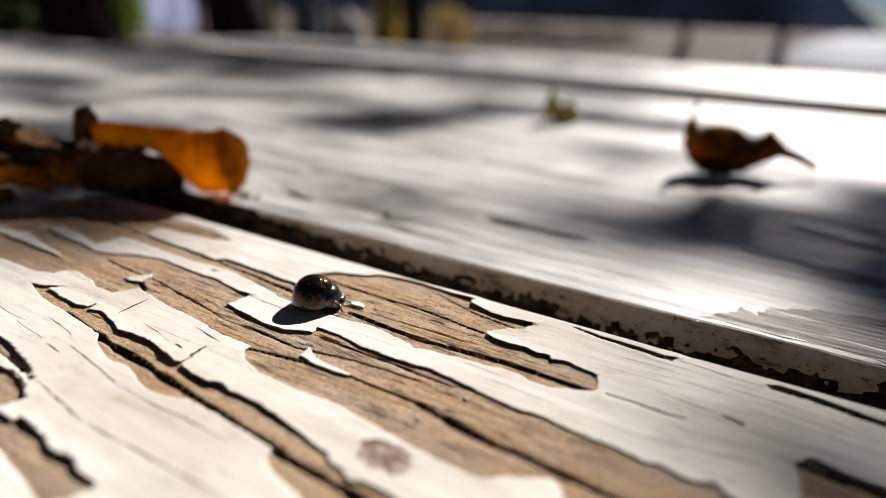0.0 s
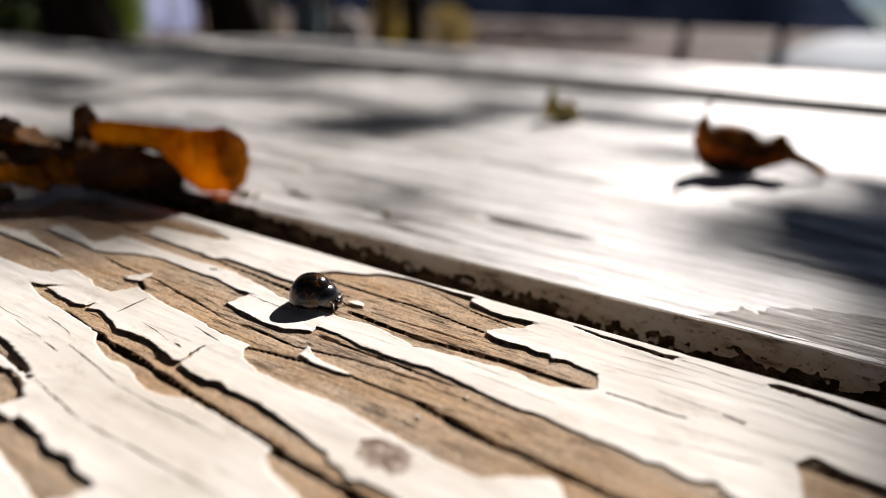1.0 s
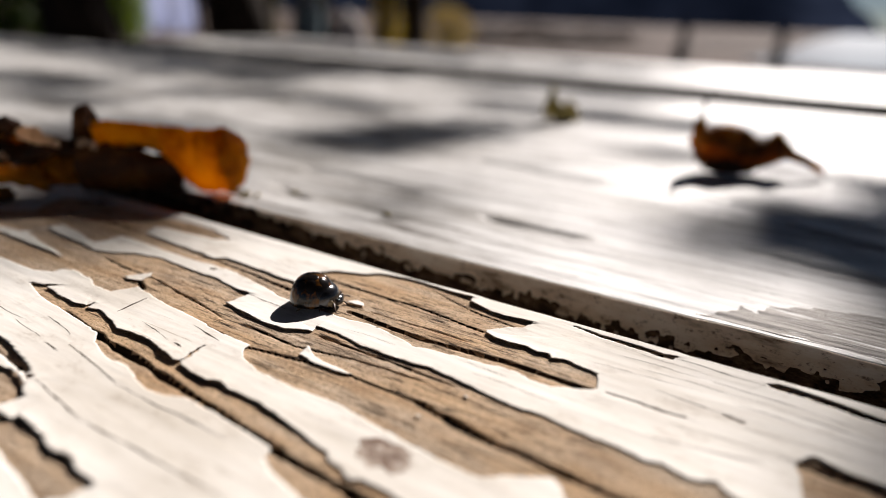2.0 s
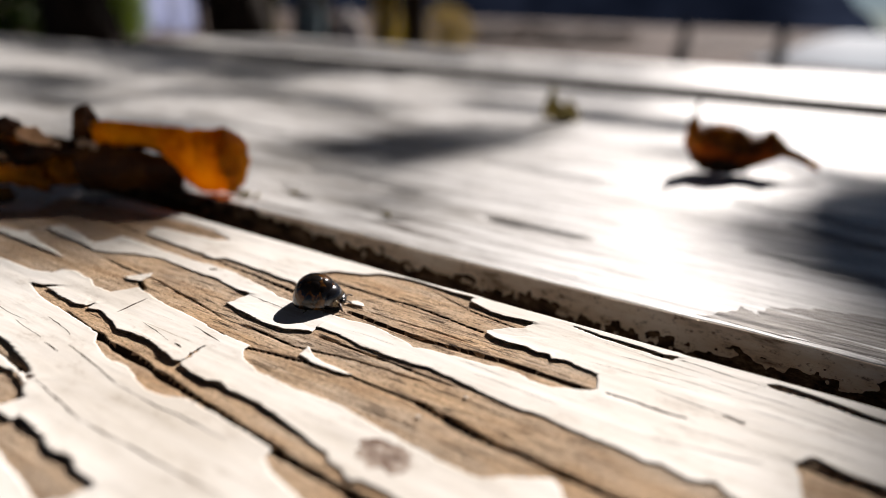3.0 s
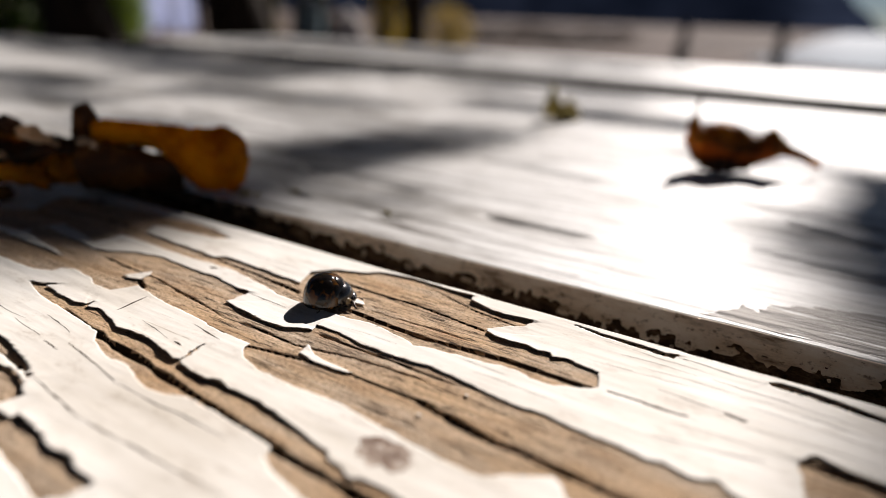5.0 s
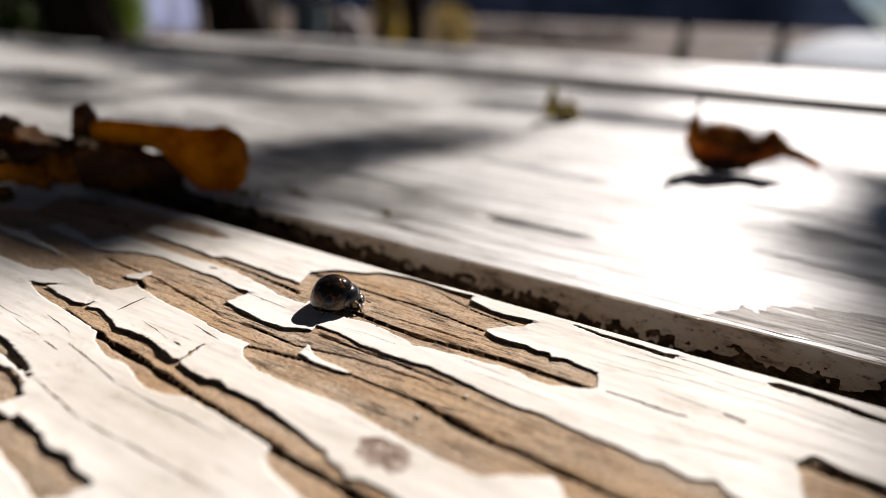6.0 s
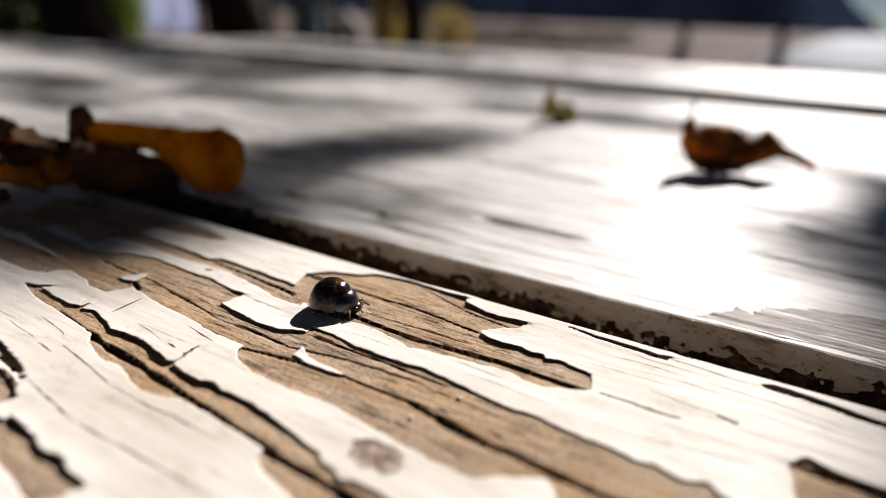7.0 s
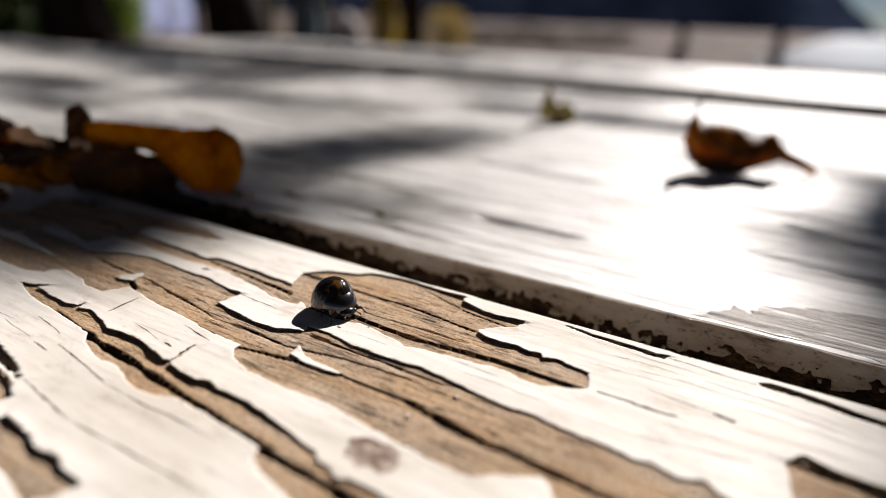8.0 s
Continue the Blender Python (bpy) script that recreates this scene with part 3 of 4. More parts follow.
def far_wood(U, V):
    wander = V + 2 * value_noise(U / 90, V / 30, 43)
    z = 0.04 * value_noise(U / 18, wander / 0.9, 44) + 0.07 * value_noise(U / 40, wander / 3.5, 45)
    z = z - 0.5 * np.clip(value_noise(U / 50, wander / 2.6, 46) - 0.55, 0, 1)
    for u0, v0, u1, v1, w, deep in FAR_GROOVES:
        line = v0 + (v1 - v0) * np.clip((U - u0) / (u1 - u0), 0, 1) + 0.8 * value_noise(U / 6, U * 0 + v0, 49)
        ends = np.clip((U - u0) / 3, 0, 1) * np.clip((u1 - U) / 3, 0, 1)
        z = z - deep * ends * np.exp(-((V - line) / w) ** 2)
    worn_edge = 0.05 * (1 + value_noise(U / 16, U * 0, 41)) + 0.05 * (1 + value_noise(U / 3, U * 0, 47))
    z = z - worn_edge * np.exp(-(V - FAR0) / 1.2)
    return z - 0.2 - rim(V, FAR0, 0.18, -1) - rim(V, FAR1, 1.0, 1)


def third_wood(U, V):
    return 3.0 + 0.08 * value_noise(U / 60, V / 3.5, 48) - rim(V, 310.0, 0.8, -1) - rim(V, 492.0, 2.5, 1)


def make_table():
    table = tagged(new("picnic_table"), "old wooden picnic table of thick planks with peeling white paint", "table")
    table.location = (0, 0, TOP)
    us = lines((NEAR_U[0], -132, 6), (-132, -66, 0.25), (-66, 2, 0.14), (2, 24, 0.25), (24, 40, 0.5), (40, NEAR_U[1], 6))
    vs = lines((-178, 6, 4), (6, 24, 0.25), (24, NEAR_EDGE, 0.13), (NEAR_EDGE, NEAR_EDGE, 1))
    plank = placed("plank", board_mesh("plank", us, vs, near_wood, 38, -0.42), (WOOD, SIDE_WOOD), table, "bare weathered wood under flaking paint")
    pieces = sorted(sheet_pieces(us, vs, lambda u, v: worn(u, v)[0], near_paint, 0.045), key=lambda p: -p[0])
    for tops, verts, faces in pieces:
        flake("paint_flake", verts, faces, tops, PAINT, plank, "cracked white paint")
    # fine checks in the bare wood
    rng = np.random.RandomState(71)
    checks, faces, at_vert = [], [], 0
    for i in range(900):
        u0, v0, long = rng.uniform(-65, -8), rng.uniform(30, 55), rng.uniform(0.5, 4)
        u = np.linspace(u0, u0 + long, 24)
        v = v0 + 0.5 * value_noise(u / 30, u * 0 + v0 / 9, 21) + 0.04 * value_noise(u / 0.5, u * 0 + i, 72)
        if worn(u[None, :], v[None, :])[0].max() > -0.12:
            continue
        half = rng.uniform(0.016, 0.045) * np.sin(np.linspace(0.06, 3.08, 24)) ** 0.6
        z = near_wood(u, v) + 0.03
        checks.append(np.concatenate([np.stack([u, v - half, z], 1), np.stack([u, v + half, z], 1)]) * MM)
        k = np.arange(23) + at_vert
        faces.append(np.stack([k, k + 1, k + 25, k + 24], 1))
        at_vert += 48
    fine = placed("wood_check", quads("wood_check", np.concatenate(checks), np.concatenate(faces)), SIDE_WOOD, plank, "many fine dark checks in bare wood")
    fine["kind"] = "stuff"
    # a knot that shows through the paint
    ring = np.linspace(0, 2 * math.pi, 49)[:-1]
    verts = [[-20.2, 28.4, 0]]
    for share in (0.35, 0.7, 1.0):
        far = share * (1 + 0.22 * value_noise(ring * 3, ring * 0 + share, 73) + 0.12 * value_noise(ring * 8, ring * 0, 74))
        verts += [[-20.2 + 2.2 * f * math.cos(q), 28.4 + 1.35 * f * math.sin(q), 0] for q, f in zip(ring, far)]
    verts = np.array(verts)
    verts[:, 2] = near_paint(verts[:, 0], verts[:, 1]) + 0.012
    bm = bmesh.new()
    bv = [bm.verts.new(p) for p in verts * MM]
    for k in range(48):
        n = (k + 1) % 48
        bm.faces.new((bv[0], bv[1 + k], bv[1 + n]))
        for r in (1, 49):
            bm.faces.new((bv[r + k], bv[r + 48 + k], bv[r + 48 + n], bv[r + n]))
    part("knot", bm, KNOT, plank, "grey-brown knot showing through the paint")
    for i, (u0, v0, u1, v1, w) in enumerate(HAIRS):
        u = np.linspace(u0, u1, 60)
        v = np.linspace(v0, v1, 60) + 0.16 * value_noise(u / 3.5, u * 0 + i, 61) + 0.035 * value_noise(u / 0.5, u * 0 + i, 62)
        half = w * (0.85 + 0.45 * value_noise(u / 1.1, u * 0 + i, 63)) * np.sin(np.linspace(0.05, 3.09, 60)) ** 0.5 / 2
        nu, nv = Vector((v0 - v1, u1 - u0)).normalized()
        z = near_paint(u, v) + 0.012
        verts = np.concatenate([np.stack([u - nu * half, v - nv * half, z], 1), np.stack([u + nu * half, v + nv * half, z], 1)]) * MM
        k = np.arange(59)
        placed("hair_crack", quads("hair_crack", verts, np.stack([k, k + 1, k + 61, k + 60], 1)), SIDE_WOOD, plank, "fine dark crack in the paint")
    us = lines((-1100, -320, 8), (-320, 60, 0.7), (60, 700, 8))
    vs = lines((FAR0, FAR0 + 0.6, 0.06), (FAR0 + 0.6, FAR0 + 12, 0.35), (FAR0 + 12, 200, 0.8), (200, FAR1, 1.5), (FAR1, FAR1, 1))
    second = placed("plank", board_mesh("plank", us, vs, far_wood, 38), (FAR_PAINT, EDGE_WOOD), table)
    # flaking paint on the face towards the gap
    us = lines((-160, -62, 0.3), (-62, 20, 0.12), (20, 50, 0.3))
    ws = lines((-7, -0.25, 0.1))

    def face_paint(u, w):
        # no paint at low u: the dark wood there paints the leaf's shade
        thin = np.clip((u + 44) / 11, -3.4, 0)
        brim = far_wood(u, u * 0 + FAR0 + 0.1) - 0.05 - w
        return np.minimum(brim, (w + 2.8 + thin) * 0.8 + 0.5 * value_noise(u / 6, w / 4, 51) + 0.8 * value_noise(u / 1.5, w / 1.1, 52) + 0.75 * value_noise(u / 0.55, w / 0.45, 55) + 0.4 * value_noise(u / 25, w * 0, 53))

    for _, verts, faces in sheet_pieces(us, ws, face_paint, lambda u, w: 0.12 * value_noise(u / 5, w / 2, 54), 0.3):
        flat = verts.copy()
        flat[:, 1], flat[:, 2] = (FAR0 - 0.3) * MM - verts[:, 2], verts[:, 1]
        placed("paint_flake", quads("paint_flake", flat, faces), GRIMY_PAINT, second, "grimy white paint with a ragged lower edge")
    # where the paint has worn off the top of the second plank, by the gap
    worn_top = np.array(((-6.0, 65.6), (-2.6, 68.0), (-1.2, 70.4), (0.2, 69.6), (1.6, 72.2), (6, 75), (14, 77), (30, 79), (30, 65.2), (14, 65.1), (8.6, 65.6), (8.2, 66.3), (5, 65.4), (0, 65.3)))

    def bared(u, v):
        return -outline_distance(u + 0.3 * value_noise(u / 1.2, v / 0.6, 56), v + 0.25 * value_noise(u / 1.5, v / 0.5, 57), worn_top)[0]

    for tops, verts, faces in sheet_pieces(lines((-8, 30, 0.2)), lines((65, 80, 0.2)), bared, lambda u, v: far_wood(u, v) + 0.03 + 0.05 * value_noise(u / 4, v / 0.35, 58), 0.05):
        flake("bare_spot", verts, faces, tops, GREY_WOOD, second, "bare grey wood where paint has worn off")
    us = lines((-470, 900, 6))
    vs = lines((310, 492, 2))
    placed("plank", board_mesh("plank", us, vs, third_wood, 38), (FAR_PAINT, SIDE_WOOD), table)
    for x in (-0.5, 0.45):
        bm = bmesh.new()
        bmesh.ops.create_cube(bm, size=1, matrix=Matrix.LocRotScale((x, 0.155, -0.0595), None, (0.09, 0.64, 0.04)))
        part("cross_beam", bm, WOOD, table, smooth=False)
    for x in (-0.5, 0.45):
        for y, lean in ((-0.05, 18), (0.36, -18)):
            bm = bmesh.new()
            bmesh.ops.create_cube(bm, size=1, matrix=Matrix.LocRotScale((0, 0, 0), None, (0.09, 0.04, 0.72)))
            bmesh.ops.bevel(bm, geom=bm.edges[:], offset=0.004, segments=1, affect="EDGES")
            leg = part("leg", bm, WOOD, table, smooth=False)
            leg.matrix_basis = pose(x + 0.07, y, -0.41, -lean)
    return table


# ---- dry leaves ----
def curled_sheet(bm, length, low, high, turn, depth=0.8, waves=0.5, seed=0.0, start=-0.4, n=48, k=22, rough=0.5):
    """A dry blade curled over its long axis x, from the underside low(s) to the top high(s). Millimetres."""
    rows = []
    for i in range(n + 1):
        s = i / n
        a0, a1 = low(s), high(s)
        r, mid = (a1 - a0) / 2, (a1 + a0) / 2
        row = []
        for j in range(k + 1):
            t = j / k
            a = start + turn * t
            wob = 1 + 0.10 * noise.noise((s * 5 + seed, t * 3, 0)) + 0.05 * noise.noise((s * 14, t * 9, seed))
            x = length * (s - 0.5) + waves * noise.noise((s * 3, t * 4, seed + 7)) * 2
            y = -math.sin(a) * r * depth * wob + waves * noise.noise((s * 4, t * 2, seed + 11))
            z = mid - math.cos(a) * r * wob + rough * noise.noise((s * 9, t * 6, seed + 3))
            row.append(bm.verts.new((x * MM, y * MM, z * MM)))
        rows.append(row)
    for a, b in zip(rows, rows[1:]):
        for j in range(k):
            bm.faces.new((a[j], b[j], b[j + 1], a[j + 1]))


def profile(*pairs):
    """A height along the blade from (share of its length, millimetres) pairs."""
    return lambda s: float(np.interp(s, [p[0] for p in pairs], [p[1] for p in pairs]))


def leaf_object(name, sheets, mat, label, stem=None, stem_mat=None):
    """A fallen leaf: its curled lobes as thin meshes and, where it shows, its stem. sheets: (pose, keywords of curled_sheet)."""
    thing = tagged(new(name), label, "leaf")
    for m, words in sheets:
        bm = bmesh.new()
        look_of = words.pop("mat", mat)
        curled_sheet(bm, **words)
        bmesh.ops.transform(bm, matrix=m, verts=bm.verts)
        lobe = part("lobe", bm, look_of, thing, "rusty curled lobe with shade painted into its dark colour" if look_of is SHADED_LEAF else "")
        solid = lobe.modifiers.new("thickness", "SOLIDIFY")
        solid.thickness = 0.00022
    if stem:
        bm = bmesh.new()
        tube(bm, [Vector(p) * MM for p in stem], [0.45 * MM * (1 - 0.6 * i / len(stem)) * 0.8 for i in range(len(stem))])
        part("stem", bm, stem_mat or mat, thing)
    return thing


def mm_pose(x, y, z, rx=0, ry=0, rz=0):
    return pose(x * MM, y * MM, z * MM, rx, ry, rz)


def make_left_leaf():
    ob = leaf_object("curled_leaf", [
        (mm_pose(-5.3, -2.0, 1.3), dict(length=13.2, low=profile((0, 4.6), (0.14, 2.6), (0.4, -1.4), (0.75, -1.6), (0.92, 0.6), (1, 4.0)), high=profile((0, 10.3), (0.3, 10.0), (0.8, 10.3), (0.93, 9.2), (1, 6.6)), turn=3.0, seed=1.0, rough=0.3, waves=0.2)),
        (mm_pose(-16.0, -0.6, 1.2), dict(length=11.5, low=profile((0, 5.8), (0.5, 6.2), (0.8, 5.4), (1, 3.6)), high=profile((0, 11.0), (0.4, 10.6), (0.8, 10.2), (1, 9.9)), turn=2.8, seed=5.0, rough=0.3, waves=0.3)),
        (mm_pose(-16.5, 1.2, 1.0), dict(length=13, low=profile((0, 4.0), (0.4, 5.4), (0.7, 5.0), (1, 3.6)), high=profile((0, 9.0), (1, 8.6)), turn=2.6, mat=SHADED_LEAF, seed=6.0, rough=0.3)),
        (mm_pose(-16.5, -1.4, 0), dict(length=15, low=profile((0, 0.2), (1, 0.0)), high=profile((0, 9.4), (0.3, 8.8), (0.5, 8.2), (0.8, 7.0), (1, 6.6)), turn=2.9, mat=SHADED_LEAF, seed=7.0)),
        # added dark lobe in place of the black shade below the leaf
        (mm_pose(-15.0, -5.6, -3.2, 0, 4, -6), dict(length=18, low=profile((0, -1.0), (0.5, -2.0), (1, 0.4)), high=profile((0, 2.6), (0.3, 3.6), (0.5, 2.8), (0.7, 3.2), (1, 1.4)), turn=2.7, mat=SHADED_LEAF, seed=8.0, waves=1.2)),
        (mm_pose(-33.0, -4.2, 0, 0, 0, 8), dict(length=9, low=profile((0, 2.6), (0.5, 2.2), (1, 0.6)), high=profile((0, 6.0), (1, 5.4)), turn=2.8, mat=AMBER_LEAF, seed=11.0)),
        (mm_pose(-22.9, -0.4, 1.6), dict(length=3.9, low=profile((0, 6), (1, 7)), high=profile((0, 9), (0.3, 12.0), (0.7, 12.8), (1, 9)), turn=3.0, mat=SHADED_LEAF, seed=9.0)),
        (mm_pose(-26.8, -2.2, 0), dict(length=5.8, low=profile((0, 1.6), (0.6, 1.2), (1, 2.0)), high=profile((0, 5.4), (0.5, 6.6), (1, 6.0)), turn=3.2, mat=AMBER_LEAF, seed=13.0)),
        (mm_pose(-30.5, -0.2, 0), dict(length=15, low=profile((0, 4.4), (0.4, 3.4), (1, 3.0)), high=profile((0, 8.2), (0.3, 7.6), (0.6, 8.8), (1, 8.0)), turn=3.3, mat=SHADED_LEAF, seed=15.0, waves=1.0)),
        (mm_pose(-44.0, 0.5, 0, 0, -4, 8), dict(length=18, low=profile((0, 0.5), (1, 4.0)), high=profile((0, 12), (0.4, 11.0), (1, 8)), turn=3.1, mat=SHADED_LEAF, seed=17.0, waves=1.0)),
        (mm_pose(-40.0, 1.8, 0, 0, -3, 6), dict(length=18, low=profile((0, 3.0), (0.5, 5.0), (1, 4.4)), high=profile((0, 10.5), (0.3, 11.4), (0.6, 9.6), (0.8, 10.6), (1, 8.6)), turn=3.0, mat=AMBER_LEAF, seed=23.0, waves=0.8)),
        (mm_pose(-35.2, 0.6, 4.0, 0, 8, 0), dict(length=5.0, low=profile((0, 4), (1, 5)), high=profile((0, 7), (0.5, 8.2), (1, 6.4)), turn=3.0, mat=SHADED_LEAF, seed=19.0)),
        # three small pale lobes as painted glints
        (mm_pose(-29.6, -2.2, 7.0, 20, 10, 0), dict(length=5.2, low=profile((0, 1.6), (1, 1.2)), high=profile((0, 3.6), (0.5, 6.0), (1, 4.0)), turn=2.6, mat=GLINT_LEAF, seed=41.0)),
        (mm_pose(-22.4, -4.2, 6.2, -25, 28, 10), dict(length=3.6, low=profile((0, 1.2), (1, 0.8)), high=profile((0, 2.6), (0.5, 3.4), (1, 2)), turn=2.2, mat=GLINT_LEAF, seed=43.0)),
        (mm_pose(-36.6, -2.6, 4.6, -15, -12, 0), dict(length=5.0, low=profile((0, 1), (1, 0.6)), high=profile((0, 2.4), (0.5, 3.2), (1, 2)), turn=2.2, mat=GLINT_LEAF, seed=45.0)),
        # added dark lobe where the leaf's shadow lies on the near plank
        (mm_pose(-37.5, -7.4, 0, 0, 0, 40), dict(length=10, low=profile((0, -0.3), (1, -0.3)), high=profile((0, 4), (0.5, 3.5), (1, 1.6)), turn=3.2, mat=SHADED_LEAF, seed=51.0)),
    ], ORANGE_LEAF, "curled orange dry leaf lying across the gap between planks")
    ob.matrix_basis = pose(-79.0 * MM, 70.2 * MM, TOP + 0.4 * MM, 0, 0, 41)
    return ob


def make_right_leaf():
    return leaf_object("curled_leaf", [
        (mm_pose(-0.4, 0, 1.1), dict(length=28, low=profile((0, 5), (0.04, 3.2), (0.1, 0.4), (0.18, -0.2), (0.5, -0.2), (0.6, 1.2), (0.72, 3.0), (0.85, 2.2), (1, 0.6)),
                                     high=profile((0, 7.5), (0.03, 10.0), (0.06, 10.4), (0.1, 8.0), (0.25, 9.2), (0.35, 8.6), (0.48, 7.0), (0.56, 7.2), (0.63, 8.8), (0.68, 7.4), (0.78, 5.0), (0.9, 3.7), (1, 2.0)), turn=3.9, seed=21.0, waves=0.35, n=70, rough=0.3)),
        (mm_pose(-2, 2.2, 1.0), dict(length=18, low=profile((0, 1), (0.6, 0.5), (1, 3.4)), high=profile((0, 5.4), (0.3, 7.0), (0.7, 5.4), (1, 5.0)), turn=2.6, seed=25.0)),
        # added dark foot under the raised leaf, where its shadow joins
        (mm_pose(-6.0, -1.6, 0), dict(length=10, low=profile((0, 0.6), (0.4, 0.0), (1, 0.6)), high=profile((0, 3.0), (0.5, 4.2), (1, 2.6)), turn=3.0, mat=SHADED_LEAF, seed=27.0, rough=0.2)),
    ], BROWN_LEAF, "curled dark brown dry leaf standing on the plank", [(-12.9, 0.3, 10.6), (-12.7, 0.6, 13), (-12.2, 0.8, 15.2), (-11.0, 1, 16.8)], BARK)


def make_small_leaf():
    ob = leaf_object("leaf_fragment", [
        (mm_pose(0, 0, 0), dict(length=9, low=profile((0, 1), (0.5, 0), (1, 0.2)), high=profile((0, 5), (0.2, 12), (0.4, 8), (0.8, 3.6), (1, 0.8)), turn=3.2, seed=33.0)),
        (mm_pose(3, 2, 0), dict(length=7, low=profile((0, 0), (1, 0.2)), high=profile((0, 3.5), (0.5, 9.5), (1, 3)), turn=2.6, seed=37.0)),
    ], PALE_LEAF, "small pale yellow curled leaf fragment on the plank")
    ob.matrix_basis = pose(-65 * MM, 182.5 * MM, TOP, 0, 0, 25)
    return ob


def make_crumb(x, y, size, seed):
    ob = leaf_object("leaf_crumb", [(mm_pose(0, 0, 0), dict(length=size, low=profile((0, 0.1), (1, 0.1)), high=profile((0, 0.3), (0.5, size * 0.4), (1, 0.2)), turn=2.6, seed=seed, rough=0.15, waves=0.1))], PALE_LEAF, "tiny dry crumb of leaf on the plank")
    ob.matrix_basis = pose(x * MM, y * MM, TOP, 0, 0, seed * 40)
    return tagged(ob, group="leaf crumbs")


# ---- the beetle ----
def dome(bm, length, width, height, flat=0.25, n=36, k=18):
    """A flattened dome: an ellipse on the ground, tapered a little to the front, x forward."""
    rings = []
    for j in range(k + 1):
        e = math.pi / 2 * j / k
        r, z = math.cos(e) ** 0.82, math.sin(e)
        if j == k:
            rings.append([bm.verts.new((0, 0, height))])
            continue
        ring = []
        for i in range(n):
            a = 2 * math.pi * i / n
            x, y = math.cos(a) * r, math.sin(a) * r
            ring.append(bm.verts.new((x * length / 2, y * width / 2 * (1 - 0.10 * x), z * height)))
        rings.append(ring)
    for a, b in zip(rings, rings[1:]):
        for i in range(n):
            if len(b) == 1:
                bm.faces.new((a[i], a[(i + 1) % n], b[0]))
            else:
                bm.faces.new((a[i], a[(i + 1) % n], b[(i + 1) % n], b[i]))
    bm.faces.new(rings[0][::-1])


def on_dome(x, y, length, width, height):
    """Height of the wing case's surface."""
    q = math.hypot(x / (length / 2), y / (width / 2 * (1 - 0.10 * x / (length / 2))))
    q = min(q, 0.999) ** (1 / 0.82)
    return math.sqrt(1 - q * q) * height


def make_beetle():
    bug = tagged(new("ladybird"), "small glossy dark amber ladybird with large black spots", "beetle")
    L, W, H = 4.9, 4.5, 2.95
    for side, name in ((1, "wing_case"), (-1, "wing_case")):
        bm = bmesh.new()
        dome(bm, L * MM, W * MM, H * MM)
        bmesh.ops.bisect_plane(bm, geom=bm.verts[:] + bm.edges[:] + bm.faces[:], plane_co=(0, side * 0.015 * MM, 0), plane_no=(0, -side, 0), clear_outer=True)
        case = part(name, bm, SHELL, bug)
        case.location = (-0.75 * MM, 0, 0.38 * MM)
        for sx, sy, r in ((1.35, 0.75, 0.50), (1.15, 1.60, 0.40), (0.2, 0.6, 0.50), (0.1, 1.50, 0.52), (-0.95, 0.7, 0.50), (-0.85, 1.50, 0.42), (-1.75, 0.55, 0.38)):
            bm = bmesh.new()
            ring, mid = [], None
            for rr in (0.0, 0.5, 0.85, 1.0):
                row = []
                for i in range(14 if rr else 1):
                    a = 2 * math.pi * i / 14
                    x, y = sx + r * rr * math.cos(a) * 1.15, (sy + r * rr * math.sin(a))
                    y = max(y, 0.03)
                    z = on_dome(x, y, L, W, H) + (0.018 if rr < 1 else -0.02)
                    row.append(bm.verts.new((x * MM, side * y * MM, z * MM)))
                if ring:
                    for i in range(14):
                        if len(ring) == 1:
                            bm.faces.new((ring[0], row[i], row[(i + 1) % 14]))
                        else:
                            bm.faces.new((ring[i], row[i], row[(i + 1) % 14], ring[(i + 1) % 14]))
                ring = row
            bmesh.ops.recalc_face_normals(bm, faces=bm.faces)
            part("spot", bm, SPOT, case, "large black spot")
    bm = bmesh.new()
    dome(bm, 3.7 * MM, 3.9 * MM, 1.95 * MM, n=28, k=12)
    part("pronotum", bm, HORN, bug, "black neck shield").matrix_basis = mm_pose(0.15, 0, 0.62, 0, 27, 0)
    for side in (1, -1):
        bm = bmesh.new()
        bmesh.ops.create_uvsphere(bm, u_segments=12, v_segments=8, radius=0.5 * MM)
        bmesh.ops.scale(bm, vec=(1.1, 0.55, 0.8), verts=bm.verts)
        part("neck_mark", bm, CREAM, bug, "cream patch on the neck shield").location = (1.1 * MM, side * 1.36 * MM, 0.72 * MM)
    bm = bmesh.new()
    bmesh.ops.create_uvsphere(bm, u_segments=20, v_segments=12, radius=0.75 * MM)
    bmesh.ops.scale(bm, vec=(0.85, 1.15, 0.75), verts=bm.verts)
    head = part("head", bm, HORN, bug)
    head.location = (1.8 * MM, 0, 0.55 * MM)
    for side in (1, -1):
        bm = bmesh.new()
        bmesh.ops.create_uvsphere(bm, u_segments=10, v_segments=8, radius=0.24 * MM)
        part("eye", bm, HORN, head).location = (0.25 * MM, side * 0.72 * MM, 0.12 * MM)
        bm = bmesh.new()
        tube(bm, [(0, 0, 0), (0.3 * MM, side * 0.3 * MM, 0.1 * MM), (0.55 * MM, side * 0.42 * MM, 0), (0.7 * MM, side * 0.42 * MM, -0.08 * MM)], [0.07 * MM, 0.05 * MM, 0.08 * MM, 0.1 * MM], 6)
        part("antenna", bm, LEG, head).location = (0.45 * MM, side * 0.45 * MM, 0.05 * MM)
    bm = bmesh.new()
    bmesh.ops.create_uvsphere(bm, u_segments=20, v_segments=10, radius=1 * MM)
